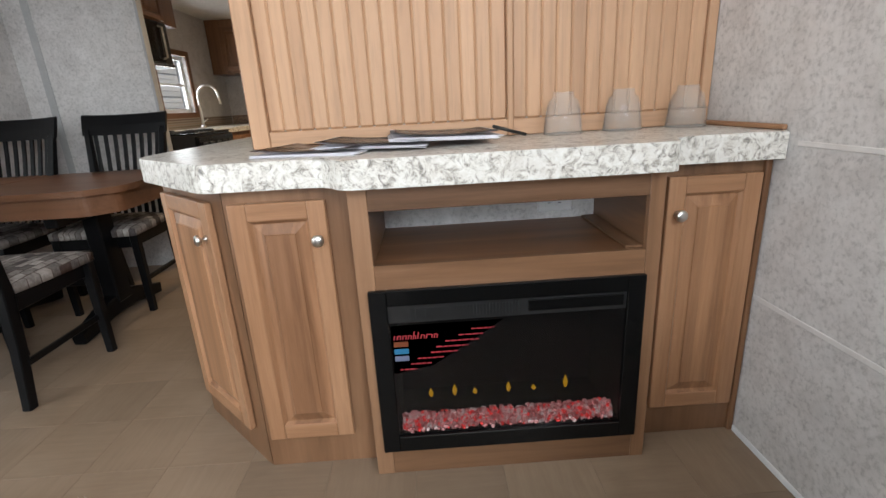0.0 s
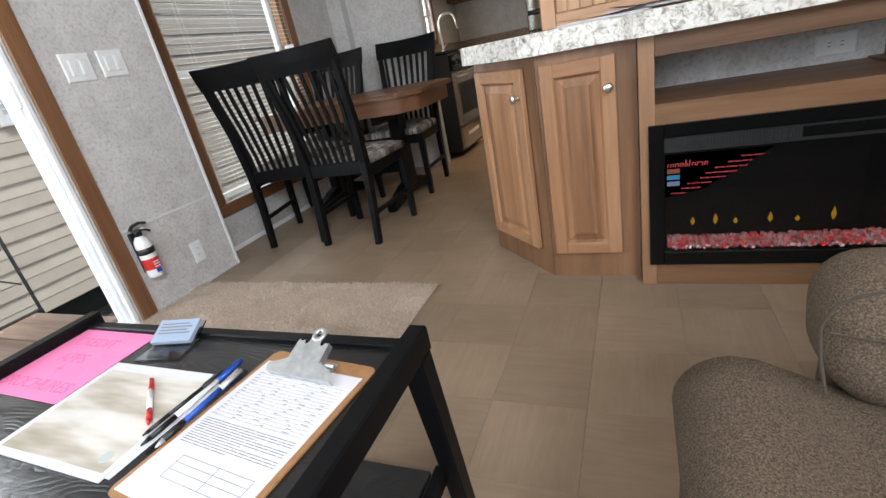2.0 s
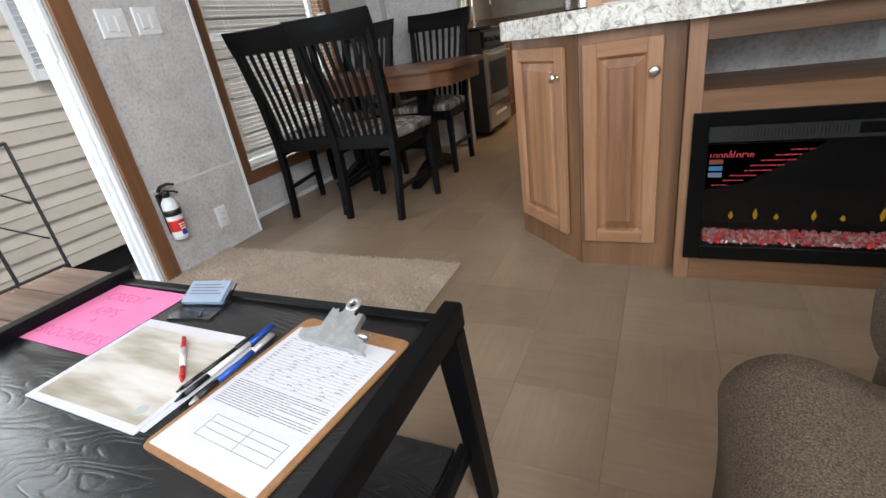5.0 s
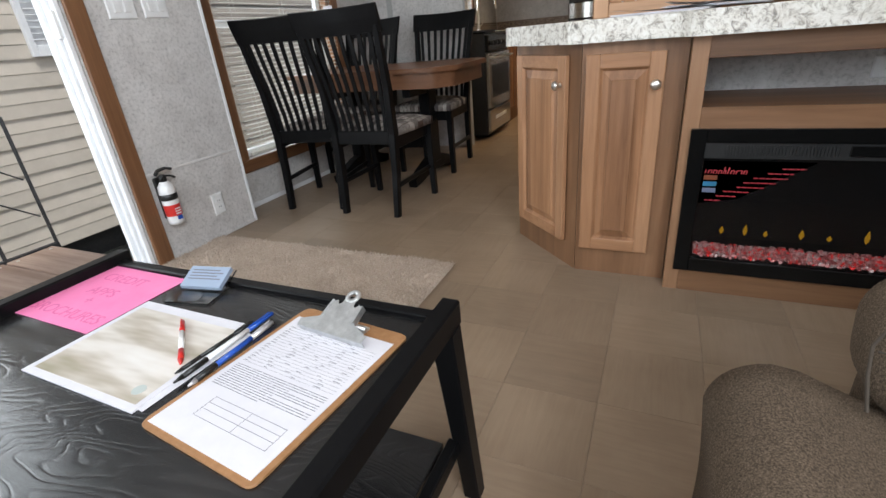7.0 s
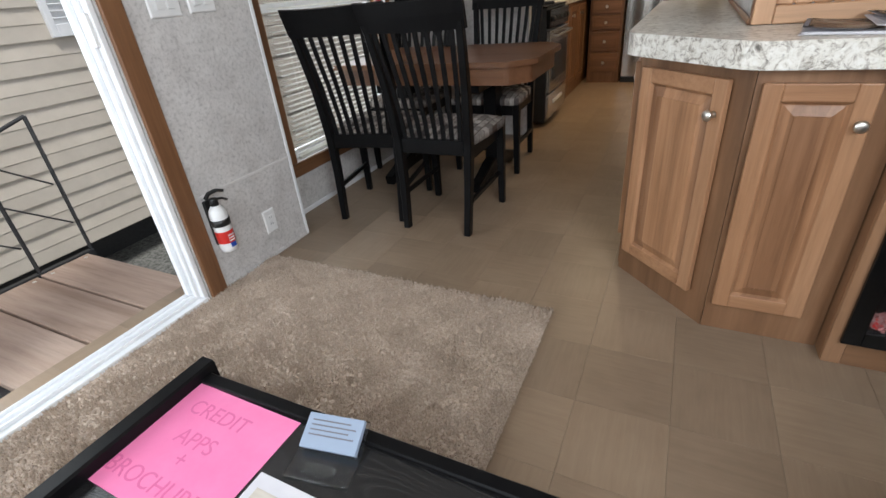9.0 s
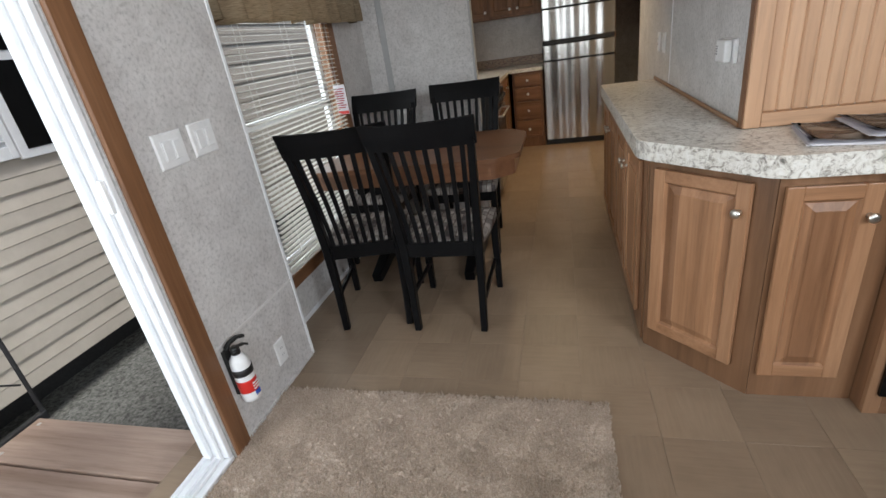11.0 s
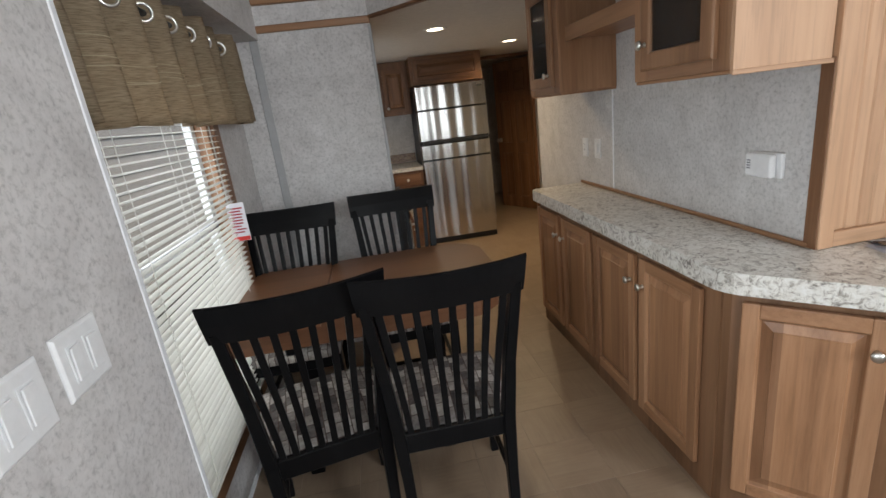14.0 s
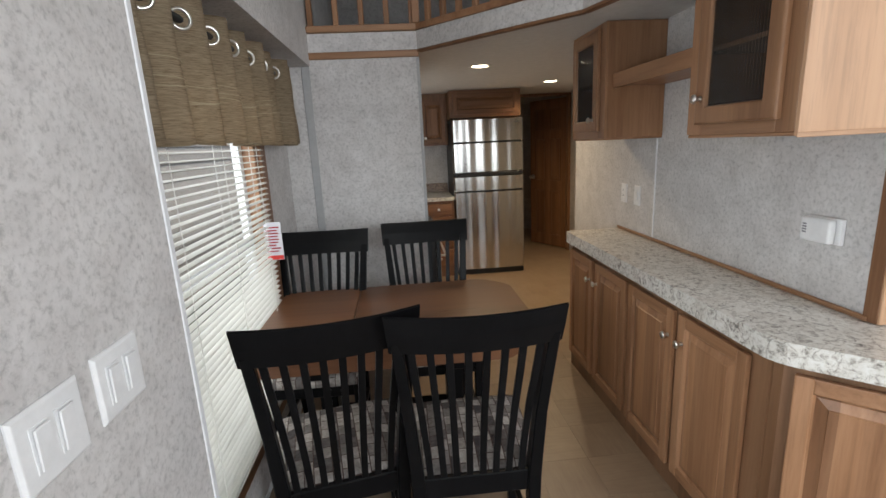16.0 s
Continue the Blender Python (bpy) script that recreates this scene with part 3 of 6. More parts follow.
pane = part("pane", B(WX - 0.044, WX - 0.036, -0.93, -0.19, 0.15, 1.86), window_pane, leaf)
pane.visible_shadow = False
setting("trim_door_casing", B(WX, WX + 0.018, 0.709, 0.788, 0, 2.09, 0.004), doak_z, "dark-stained wooden door casing", "trim")
setting("trim_door_casing_far", B(WX, WX + 0.018, -1.16, -1.082, 0, 2.09, 0.004), doak_z, "dark-stained wooden door casing", "trim")
setting("trim_door_head", B(WX, WX + 0.018, -1.081, 0.708, 2.02, 2.09, 0.004), doak_y, "dark-stained wooden door head casing", "trim")

# ---- alcove window with blind ----
win = thing("window_1", (WIN, 2.13, 0.3), "white vinyl window with stained wooden casing", "window", kind="structure")
part("window_casing", B(WIN, WIN + 0.018, 1.50, 1.578, 0.305, 1.80, 0.004), doak_z, win)
part("window_casing", B(WIN, WIN + 0.018, 2.70, 2.785, 0.305, 1.80, 0.004), doak_z, win)
part("window_casing", B(WIN, WIN + 0.018, 1.50, 2.785, 0.228, 0.304, 0.004), doak_y, win)
part("window_casing", B(WIN, WIN + 0.018, 1.50, 2.785, 1.801, 1.87, 0.004), doak_y, win)
part("window_jamb", B(WIN - 0.10, WIN - 0.001, 2.66, 2.699, 0.302, 1.778, 0.002), oak_z, win)
part("window_jamb", B(WIN - 0.10, WIN - 0.001, 1.576, 1.60, 0.302, 1.778, 0.002), oak_z, win)
for z0, z1 in ((0.305, 0.35), (1.06, 1.10), (1.73, 1.777)):
    part("sash_rail", B(WIN - 0.09, WIN - 0.055, 1.60, 2.66, z0, z1, 0.003), white_vinyl, win)
for y0, y1 in ((1.60, 1.645), (2.615, 2.66)):
    part("sash_stile", B(WIN - 0.09, WIN - 0.055, y0, y1, 0.35, 1.73, 0.003), white_vinyl, win)
for z0, z1 in ((0.351, 1.059), (1.101, 1.729)):
    p = part("pane", B(WIN - 0.075, WIN - 0.069, 1.646, 2.614, z0, z1), window_pane, win)
    p.visible_shadow = False

blind = thing("window_blind", (WIN + 0.03, 2.13, 0.34), "cream horizontal slatted window blind, lowered and tilted open", "blind")
slat = None
me = bpy.data.meshes.new("slat")
bm = bmesh.new()
prev = None
for i in range(5):
    a = (i - 2) / 2
    x, z = 0.0125 * a, 0.0025 * (1 - a * a)
    row = [bm.verts.new((x, -0.535, z)), bm.verts.new((x, 0.535, z))]
    if prev:
        bm.faces.new((prev[0], row[0], row[1], prev[1]))
    prev = row
bmesh.ops.solidify(bm, geom=bm.faces[:], thickness=0.001)
bm.to_mesh(me)
me.materials.append(blind_m)
n_slats = 54
for i in range(n_slats):
    s = new("slat", me)
    s.parent = blind
    s.matrix_local = pose(0.0, 0.0, 0.014 + i * 0.0258, 0, 9 + random.uniform(-2, 2), 0)
part("bottom_rail", B(WIN + 0.016, WIN + 0.044, 1.595, 2.665, 0.325, 0.345, 0.003), blind_m, blind)
part("head_rail", B(WIN + 0.012, WIN + 0.05, 1.595, 2.665, 1.755, 1.80, 0.003), blind_m, blind)
for y in (1.72, 2.13, 2.54):
    for dx in (0.014, 0.046):
        part("ladder_cord", tube([(WIN + dx, y, 0.34), (WIN + dx, y, 1.76)], 0.0012, 5), blind_m, blind)

# valance on its rod
val = thing("valance", (-2.5, 2.25, 1.54), "olive-brown woven grommet valance with pale stitched lines", "curtain")
def valance_point(u, v):
    """u along the rod 0..1, v from hem 0 to top 1."""
    y = 1.40 + u * 1.62
    amp = 0.046 * (1.0 + 0.25 * math.sin(u * 23))
    x = -2.495 + amp * math.sin(u * 2 * math.pi * 8.2 + 0.35 * math.sin(u * 11)) + 0.006 * noise.noise((u * 14, v * 3, 0))
    return (x + 0.012 * (1 - v), y, 1.535 + v * 0.405 + 0.006 * math.sin(u * 40) * (1 - v))
bm = bmesh.new()
NU, NV = 200, 10
g = [[bm.verts.new(valance_point(i / NU, j / NV)) for j in range(NV + 1)] for i in range(NU + 1)]
for i in range(NU):
    for j in range(NV):
        bm.faces.new((g[i][j], g[i + 1][j], g[i + 1][j + 1], g[i][j + 1]))
bmesh.ops.solidify(bm, geom=bm.faces[:], thickness=0.003)
part("cloth", bm, valance_m, val, "", True)
part("rod", tube([(-2.495, 1.37, 1.875), (-2.495, 3.06, 1.875)], 0.011, 12), black_plastic, val, "dark curtain rod", True)
crossings = [i / 2000 for i in range(1, 1990) if math.sin(i / 2000 * 16.4 * math.pi + 0.35 * math.sin(i / 2000 * 11)) < 0 <= math.sin((i + 1) / 2000 * 16.4 * math.pi + 0.35 * math.sin((i + 1) / 2000 * 11))]
for u in crossings:
    x, y, z = valance_point(u, 0.84)
    x2 = valance_point(u + 0.006, 0.84)
    ang = math.atan2(x2[0] - x, x2[1] - y)
    for r0, r1, mt, nm in ((0.022, 0.031, chrome, "grommet"),):
        ringb = bmesh.new()
        pr = [(r0, -0.004), (r0, 0.004), ((r0 + r1) / 2, 0.007), (r1, 0.004), (r1, -0.004), ((r0 + r1) / 2, -0.007)]
        vs = [[ringb.verts.new((r * math.cos(2 * math.pi * q / 20), r * math.sin(2 * math.pi * q / 20), h)) for r, h in pr] for q in range(20)]
        for q in range(20):
            for w in range(6):
                ringb.faces.new((vs[q][w], vs[(q + 1) % 20][w], vs[(q + 1) % 20][(w + 1) % 6], vs[q][(w + 1) % 6]))
        bmesh.ops.recalc_face_normals(ringb, faces=ringb.faces[:])
        turn(ringb, Matrix.Translation((x, y, z)) @ Matrix.Rotation(-ang, 4, "Z") @ Matrix.Rotation(radians(90), 4, "Y"))
        part(nm, ringb, mt, val, "chrome grommet ring", True)
stitch = mat("pale_stitching", 0.8, 0, (0.5, 0.42, 0.28))
for v0, v1 in ((0.50, 0.26), (0.38, 0.20), (0.30, 0.44)):
    pts = []
    for k in range(90):
        u = 0.05 + 0.9 * k / 89
        p = valance_point(u, v0 + (v1 - v0) * (k / 89) + 0.05 * math.sin(k * 0.25))
        pts.append((p[0] + 0.004, p[1], p[2]))
    part("stitching", tube(pts, 0.0011, 4), stitch, val, "pale stitched line")
tag = thing("paper_tag", (-2.55, 2.62, 0.99), "white and red printed paper tag hanging from the blind cord", "tag")
part("card", B(-2.585, -2.505, 2.600, 2.602, 0.99, 1.175), paper_m, tag)
part("red_strip", B(-2.583, -2.507, 2.598, 2.5995, 0.992, 1.012), red_m, tag, "red strip")
for i in range(9):
    part("print_line", B(-2.578, -2.578 + random.uniform(0.04, 0.064), 2.5985, 2.5995, 1.03 + i * 0.0145, 1.037 + i * 0.0145), red_ink, tag)
part("string", tube([(-2.555, 2.615, 1.17), (-2.575, 2.6, 1.3)], 0.001, 4), paper_m, tag)

# ---- counter block ----
def rounded(points, r):
    out = []
    n = len(points)
    for i, p in enumerate(points):
        p, a, b = Vector(p), Vector(points[i - 1]), Vector(points[(i + 1) % n])
        rr = r.get(i, 0)
        if not rr:
            out.append(tuple(p))
            continue
        for k in range(5):
            t = k / 4
            q0, q1 = p + (a - p).normalized() * rr, p + (b - p).normalized() * rr
            out.append(tuple(q0 * (1 - t) ** 2 + p * 2 * t * (1 - t) + q1 * t * t))
    return out


plan = [(0.903, 1.152), (0.903, 1.531), (-0.533, 1.531), (-0.533, 3.205), (-0.882, 3.205), (-0.888, 1.475), (-0.552, 1.138), (-0.245, 1.138), (-0.20, 1.062), (0.585, 1.056), (0.612, 1.152)]
top = thing("countertop", (-0.2, 1.3, 0.845), "grey and white granite-look laminate countertop with thick edge", "countertop")
part("slab", prism(rounded(plan, {4: 0.02, 5: 0.06, 6: 0.05, 7: 0.05, 8: 0.04, 9: 0.03, 10: 0.03}), 0.846, 0.915, 0.006), lam, top)
setting("trim_counter_back", B(-0.545, -0.5345, 1.54, 3.20, 0.916, 0.934, 0.003), oak_y, "stained strip along the counter back", "trim")
setting("trim_counter_east", B(0.89, 0.903, 1.16, 1.53, 0.916, 0.930, 0.003), oak_y, "stained strip along the counter end", "trim")


def cabinet(name, plan, doors, label, z0=0.0, z1=0.845):
    cx = sum(p[0] for p in plan) / len(plan)
    cy = sum(p[1] for p in plan) / len(plan)
    c = thing(name, (cx, cy, z0), label, "cabinet", "cabinets round the counter")
    part("body", prism(plan, z0, z1, 0.002, 1), frame_z, c)
    for m, w, h, kn in doors:
        panel_door(c, m, w, h, kn)
    return c


# angled cabinet, from (-0.824, 1.490) to (-0.526, 1.184)
c1 = cabinet("base_cabinet", [(-0.834, 1.494), (-0.526, 1.184), (-0.526, 1.53), (-0.834, 1.53)],
             [(pose(-0.834, 1.494, 0.09, 0, 0, -45.2) @ pose(0.028, -0.001, 0.015), 0.345, 0.705, (0.315, 0.605))], "angled maple corner cabinet with raised-panel door")
c2 = cabinet("base_cabinet", [(-0.524, 1.184), (-0.2, 1.184), (-0.2, 1.53), (-0.524, 1.53)],
             [(pose(-0.509, 1.183, 0.105), 0.246, 0.705, (0.222, 0.605))], "narrow maple cabinet with raised-panel door beside the fireplace")
c4 = cabinet("base_cabinet", [(0.594, 1.205), (0.903, 1.205), (0.903, 1.53), (0.594, 1.53)],
             [(pose(0.628, 1.204, 0.105), 0.25, 0.705, (0.028, 0.605))], "narrow maple cabinet with raised-panel door against the wall")
part("edge_strip", B(0.886, 0.903, 1.19, 1.2045, 0, 0.845, 0.003), doak_z, c4)
side = pose(0, 0, 0, 0, 0, -90)
for y0, y1, d in ((1.532, 2.404, ((1.605, 1.978, 0.345), (2.014, 2.394, 0.035))), (2.408, 3.19, ((2.424, 2.792, 0.335), (2.83, 3.18, 0.03)))):
    ds = []
    for a, b, kx in d:
        w = b - a
        kl = w - 0.03 if a in (1.605, 2.424) else 0.03
        ds.append((pose(-0.841, b, 0.10, 0, 0, -90), w, 0.705, (w - kl, 0.59)))
    cabinet("base_cabinet", [(-0.84, y0), (-0.536, y0), (-0.536, y1), (-0.84, y1)], ds, "maple sideboard cabinet with two raised-panel doors")

# fireplace cabinet with its open niche
fc = thing("fireplace_cabinet", (0.19, 1.3, 0), "maple cabinet with an open niche above the fireplace", "cabinet", "cabinets round the counter")
FY = 1.113
part("stile", B(-0.197, -0.15, FY, FY + 0.02, 0, 0.845, 0.0015), frame_z, fc)
part("stile", B(0.545, 0.583, FY, FY + 0.02, 0, 0.845, 0.0015), frame_z, fc)
part("rail", B(-0.15, 0.545, FY + 0.001, FY + 0.02, 0.782, 0.845, 0.0015), frame_x, fc)
part("rail", B(-0.15, 0.545, FY + 0.001, FY + 0.02, 0.576, 0.642, 0.0015), frame_x, fc)
part("rail", B(-0.15, 0.545, FY + 0.001, FY + 0.02, 0, 0.10, 0.0015), frame_x, fc)
part("side_panel", B(-0.197, -0.185, FY + 0.02, 1.53, 0, 0.845), frame_z, fc)
part("side_panel", B(0.571, 0.583, FY + 0.02, 1.53, 0, 0.845), frame_z, fc)
part("niche_side", B(-0.165, -0.15, FY + 0.02, 1.50, 0.642, 0.80), frame_y, fc)
part("niche_side", B(0.545, 0.56, FY + 0.02, 1.50, 0.642, 0.80), frame_y, fc)
part("shelf", B(-0.15, 0.545, FY + 0.02, 1.50, 0.628, 0.641), doak_x, fc, "darker stained shelf board")
part("niche_top", B(-0.15, 0.545, FY + 0.02, 1.50, 0.80, 0.81), frame_x, fc)
part("niche_back", B(-0.165, 0.56, 1.50, 1.512, 0.60, 0.82), wall_m, fc, "grey wall panel at the back of the niche")
part("side_lip", B(0.50, 0.545, FY + 0.022, 1.49, 0.6415, 0.648, 0.001), frame_y, fc)


def outlet(m, label, kind="outlet", wide=0.07):
    o = thing("wall_" + kind, m.translation, label, "socket" if kind == "outlet" else "switch", "switches and sockets")
    part("plate", turn(rings([(0, 0), (0, 0.003), (0.004, 0.0065), (0.006, 0.007)], wide, 0.115), m), white_plastic, o)
    n = max(1, round(wide / 0.07)) if kind == "switch" else 1
    if kind == "outlet":
        for z in (0.028, 0.062):
            part("socket", turn(B(0.018, 0.052, -0.009, -0.0069, z, z + 0.027, 0.001), m), white_plastic, o)
            for x in (0.028, 0.04):
                part("slot", turn(B(x, x + 0.0025, -0.0096, -0.0088, z + 0.01, z + 0.02), m), ink, o)
    else:
        n = 2 if wide > 0.08 else 1
        for k in range(n):
            x0 = wide / 2 + (k - n / 2) * 0.046 + 0.006
            part("frame", turn(B(x0, x0 + 0.034, -0.0082, -0.0069, 0.024, 0.091, 0.0008), m), white_plastic, o)
            part("rocker", turn(B(x0 + 0.003, x0 + 0.031, -0.012, -0.0081, 0.027, 0.088, 0.0015), m @ pose(0, 0, 0, 1.2)), white_plastic, o)
    return o


LW = lambda y, z: pose(WX + 0.0005, y, z, 0, 0, 90)
outlet(LW(0.878, 1.085), "white double rocker switch plate on the grey wall", "switch", 0.128)
outlet(LW(1.042, 1.09), "white double rocker switch plate on the grey wall", "switch", 0.122)
outlet(LW(1.095, 0.125), "white wall socket low on the grey wall")
outlet(pose(-0.5305, 3.175, 1.09, 0, 0, -90), "white wall socket above the counter")
outlet(pose(-0.5305, 3.01, 1.09, 0, 0, -90), "white switch plate above the counter", "switch", 0.07)
outlet(pose(0.47, 1.4995, 0.665) @ pose(0, 0, 0, 0, -90, 0) @ pose(0, 0, 0), "white wall socket at the back of the niche")

co = thing("alarm_detector", (-0.53, 1.73, 1.15), "white plastic gas alarm box on the grey wall", "detector")
part("back_plate", B(-0.545, -0.5305, 1.655, 1.79, 1.125, 1.21, 0.004, 2), white_plastic, co)
part("cover", B(-0.572, -0.546, 1.67, 1.785, 1.127, 1.208, 0.01, 3), white_plastic, co)
for i in range(4):
    part("vent_slot", B(-0.5735, -0.5715, 1.757, 1.772, 1.155 + i * 0.009, 1.159 + i * 0.009), ink, co)

# ---- fireplace ----
fp = thing("electric_fireplace", (0.19, 1.11, 0.085), "black electric fireplace insert with glowing red glass beads", "fireplace")
x0, x1, z0, z1 = -0.171, 0.547, 0.086, 0.578
gx0, gx1, gz0, gz1 = -0.125, 0.5, 0.135, 0.485
part("frame", B(x0, gx0, 1.098, 1.1125, z0, z1, 0.002), black_gloss, fp)
part("frame", B(gx1, x1, 1.098, 1.1125, z0, z1, 0.002), black_gloss, fp)
part("frame", B(gx0, gx1, 1.098, 1.1125, z0, gz0, 0.002), black_gloss, fp)
part("frame", B(gx0, gx1, 1.098, 1.1125, 0.535, z1, 0.002), black_gloss, fp)
part("vent", B(gx0, gx1, 1.106, 1.1125, gz1, 0.535, 0.001), black_plastic, fp)
for i in range(34):
    xx = gx0 + 0.06 + i * 0.0085
    part("vent_fin", B(xx, xx + 0.003, 1.1025, 1.1062, gz1 + 0.012, 0.525), black_plastic, fp)
part("control_cover", B(0.24, gx1 - 0.01, 1.1, 1.1062, gz1 + 0.012, 0.528, 0.002), black_gloss, fp)
pane = part("glass", B(gx0, gx1, 1.106, 1.109, gz0, gz1), fire_pane, fp)
firebox = B(gx0, gx1, 1.36, 1.37, gz0 - 0.03, gz1)
B(gx0 - 0.01, gx0, 1.113, 1.37, gz0 - 0.03, gz1, bm=firebox)
B(gx1, gx1 + 0.01, 1.113, 1.37, gz0 - 0.03, gz1, bm=firebox)
B(gx0, gx1, 1.113, 1.37, gz1, gz1 + 0.01, bm=firebox)
B(gx0, gx1, 1.113, 1.37, gz0 - 0.03, gz0 - 0.02, bm=firebox)
part("firebox", firebox, noisy("grey_firebox", (0.035, 0.034, 0.032), (0.05, 0.048, 0.045), 10, 0.6), fp)
tray = B(gx0 + 0.002, gx1 - 0.002, 1.114, 1.2, gz0 - 0.005, gz0 + 0.006)
part("tray", tray, black_plastic, fp)
beads = {0: bmesh.new(), 1: bmesh.new()}
for i in range(1700):
    bx, by = random.uniform(gx0 + 0.012, gx1 - 0.012), random.uniform(1.112, 1.155)
    r = random.uniform(0.004, 0.008)
    bz = gz0 + 0.012 + (by - 1.113) * 0.5 + random.uniform(-0.004, 0.008)
    one = bmesh.new()
    bmesh.ops.create_icosphere(one, subdivisions=1, radius=r)
    turn(one, pose(bx, by, bz, random.uniform(0, 360), random.uniform(0, 360), 0) @ Matrix.Diagonal((1, random.uniform(0.6, 1), random.uniform(0.6, 1.2), 1)))
    add(beads[1 if random.random() < 0.14 else 0], one)
part("glass_beads", beads[0], ember, fp, "pinkish white crushed glass beads")["kind"] = "stuff"
part("lit_beads", beads[1], ember_lit, fp, "red-lit glass beads")["kind"] = "stuff"
for i, (fx, h) in enumerate(((-0.03, 0.03), (0.04, 0.04), (0.10, 0.022), (0.20, 0.035), (0.275, 0.02), (0.37, 0.045))):
    bm = lathe([(0.001, 0), (0.006, h * 0.25), (0.0075, h * 0.45), (0.004, h * 0.75), (0.0006, h)], 8, (fx, 1.19, gz0 + 0.062))
    part("flame", bm, flame_m, fp, "small yellow flame", True)
# printed sticker: dark triangle with red writing and three swatches
sb = bmesh.new()
vs = [sb.verts.new(p) for p in ((gx0 + 0.003, 1.1052, 0.335), (gx0 + 0.003, 1.1052, 0.478), (gx0 + 0.30, 1.1052, 0.478), (gx0 + 0.235, 1.1052, 0.435), (gx0 + 0.11, 1.1052, 0.355))]
sb.faces.new(vs)
bmesh.ops.solidify(sb, geom=sb.faces[:], thickness=0.0006)
sticker = part("sticker", sb, black_gloss, fp, "black corner sticker with red print")


def words(text, size, m, material, parent, name="lettering", shear=0.0, spacing=1.0):
    cu = bpy.data.curves.new(name, "FONT")
    cu.body, cu.size, cu.extrude, cu.shear, cu.space_character = text, size, 0.0002, shear, spacing
    ob = bpy.data.objects.new("tmp", cu)
    scene.collection.objects.link(ob)
    me = bpy.data.meshes.new_from_object(ob.evaluated_get(bpy.context.evaluated_depsgraph_get()))
    bpy.data.objects.remove(ob)
    bm = bmesh.new()
    bm.from_mesh(me)
    turn(bm, m)
    return part(name, bm, material, parent)


# the maker's mark as plain strokes
for i, (w, h) in enumerate(((0.006, 0.012), (0.012, 0.012), (0.012, 0.012), (0.011, 0.012), (0.009, 0.022), (0.006, 0.02), (0.012, 0.012), (0.018, 0.012), (0.011, 0.012))):
    xs = gx0 + 0.008 + sum((0.0085, 0.0145, 0.0145, 0.0135, 0.0115, 0.0085, 0.0145, 0.0205)[:i])
    mk = rings([(0, 0), (0, 0.0008)], w * 0.95, h, True)
    hole = min(w, h) * 0.28
    bmm = B(0, 0.0032, -0.0008, 0, 0, h)
    if w > 0.008:
        B(w - 0.0035, w - 0.0006, -0.0008, 0, 0, 0.0105, bm=bmm)
        B(0.003, w - 0.003, -0.0007, 0, 0.0095, 0.012, bm=bmm)
    mk.free()
    shear = Matrix(((1, 0, 0.18, 0), (0, 1, 0, 0), (0, 0, 1, 0), (0, 0, 0, 1)))
    part("mark_stroke", turn(bmm, pose(xs, 1.1046, 0.437) @ shear), red_ink, sticker)
for i in range(8):
    xs = gx0 + (0.215, 0.18, 0.145, 0.12, 0.105, 0.068, 0.05, 0.02)[i]
    w = (0.06, 0.065, 0.09, 0.085, 0.072, 0.07, 0.055, 0.045)[i]
    k = 0
    while k < w:
        l = random.uniform(0.008, 0.018)
        part("print_word", B(xs + k, xs + min(w, k + l), 1.1040, 1.1048, 0.4545 - i * 0.0155, 0.458 - i * 0.0155), red_ink, sticker)
        k += l + 0.003
for i, c in enumerate(((0.14, 0.035, 0.01), (0.02, 0.14, 0.26), (0.11, 0.13, 0.2))):
    part("swatch", B(gx0 + 0.008, gx0 + 0.046, 1.1040, 1.1048, 0.416 - i * 0.021, 0.431 - i * 0.021), mat("swatch", 0.5, 0, c), sticker)

# ---- beadboard partition front ----
bw = tagged(new("wall_beadboard"), "pale maple beadboard panelling above the counter", "wall", kind="structure")
bw.location = (0, 1.53, 0.916)
BZ = 2.9
part("corner_stile", B(-0.536, -0.482, 1.505, 1.535, 0.917, BZ, 0.003), bead_wood, bw)
part("end_face", B(-0.540, -0.5365, 1.512, 1.556, 0.917, 1.49, 0.001), doak_z, bw)
part("bottom_rail", B(-0.482, RX - 0.002, 1.508, 1.534, 0.917, 0.967, 0.003), bead_x, bw)
part("batten", B(0.262, 0.280, 1.500, 1.533, 0.917, BZ, 0.003), bead_wood, bw)
part("end_stile", B(RX - 0.03, RX - 0.002, 1.507, 1.533, 0.968, BZ, 0.003), bead_wood, bw)
for a, b in ((-0.482, 0.262), (0.280, RX - 0.03)):
    n = round((b - a) / 0.0465)
    w = (b - a) / n
    for k in range(n):
        part("bead_plank", B(a + k * w, a + (k + 1) * w, 1.5185, 1.533, 0.967, BZ, 0.0055), bead_wood, bw)

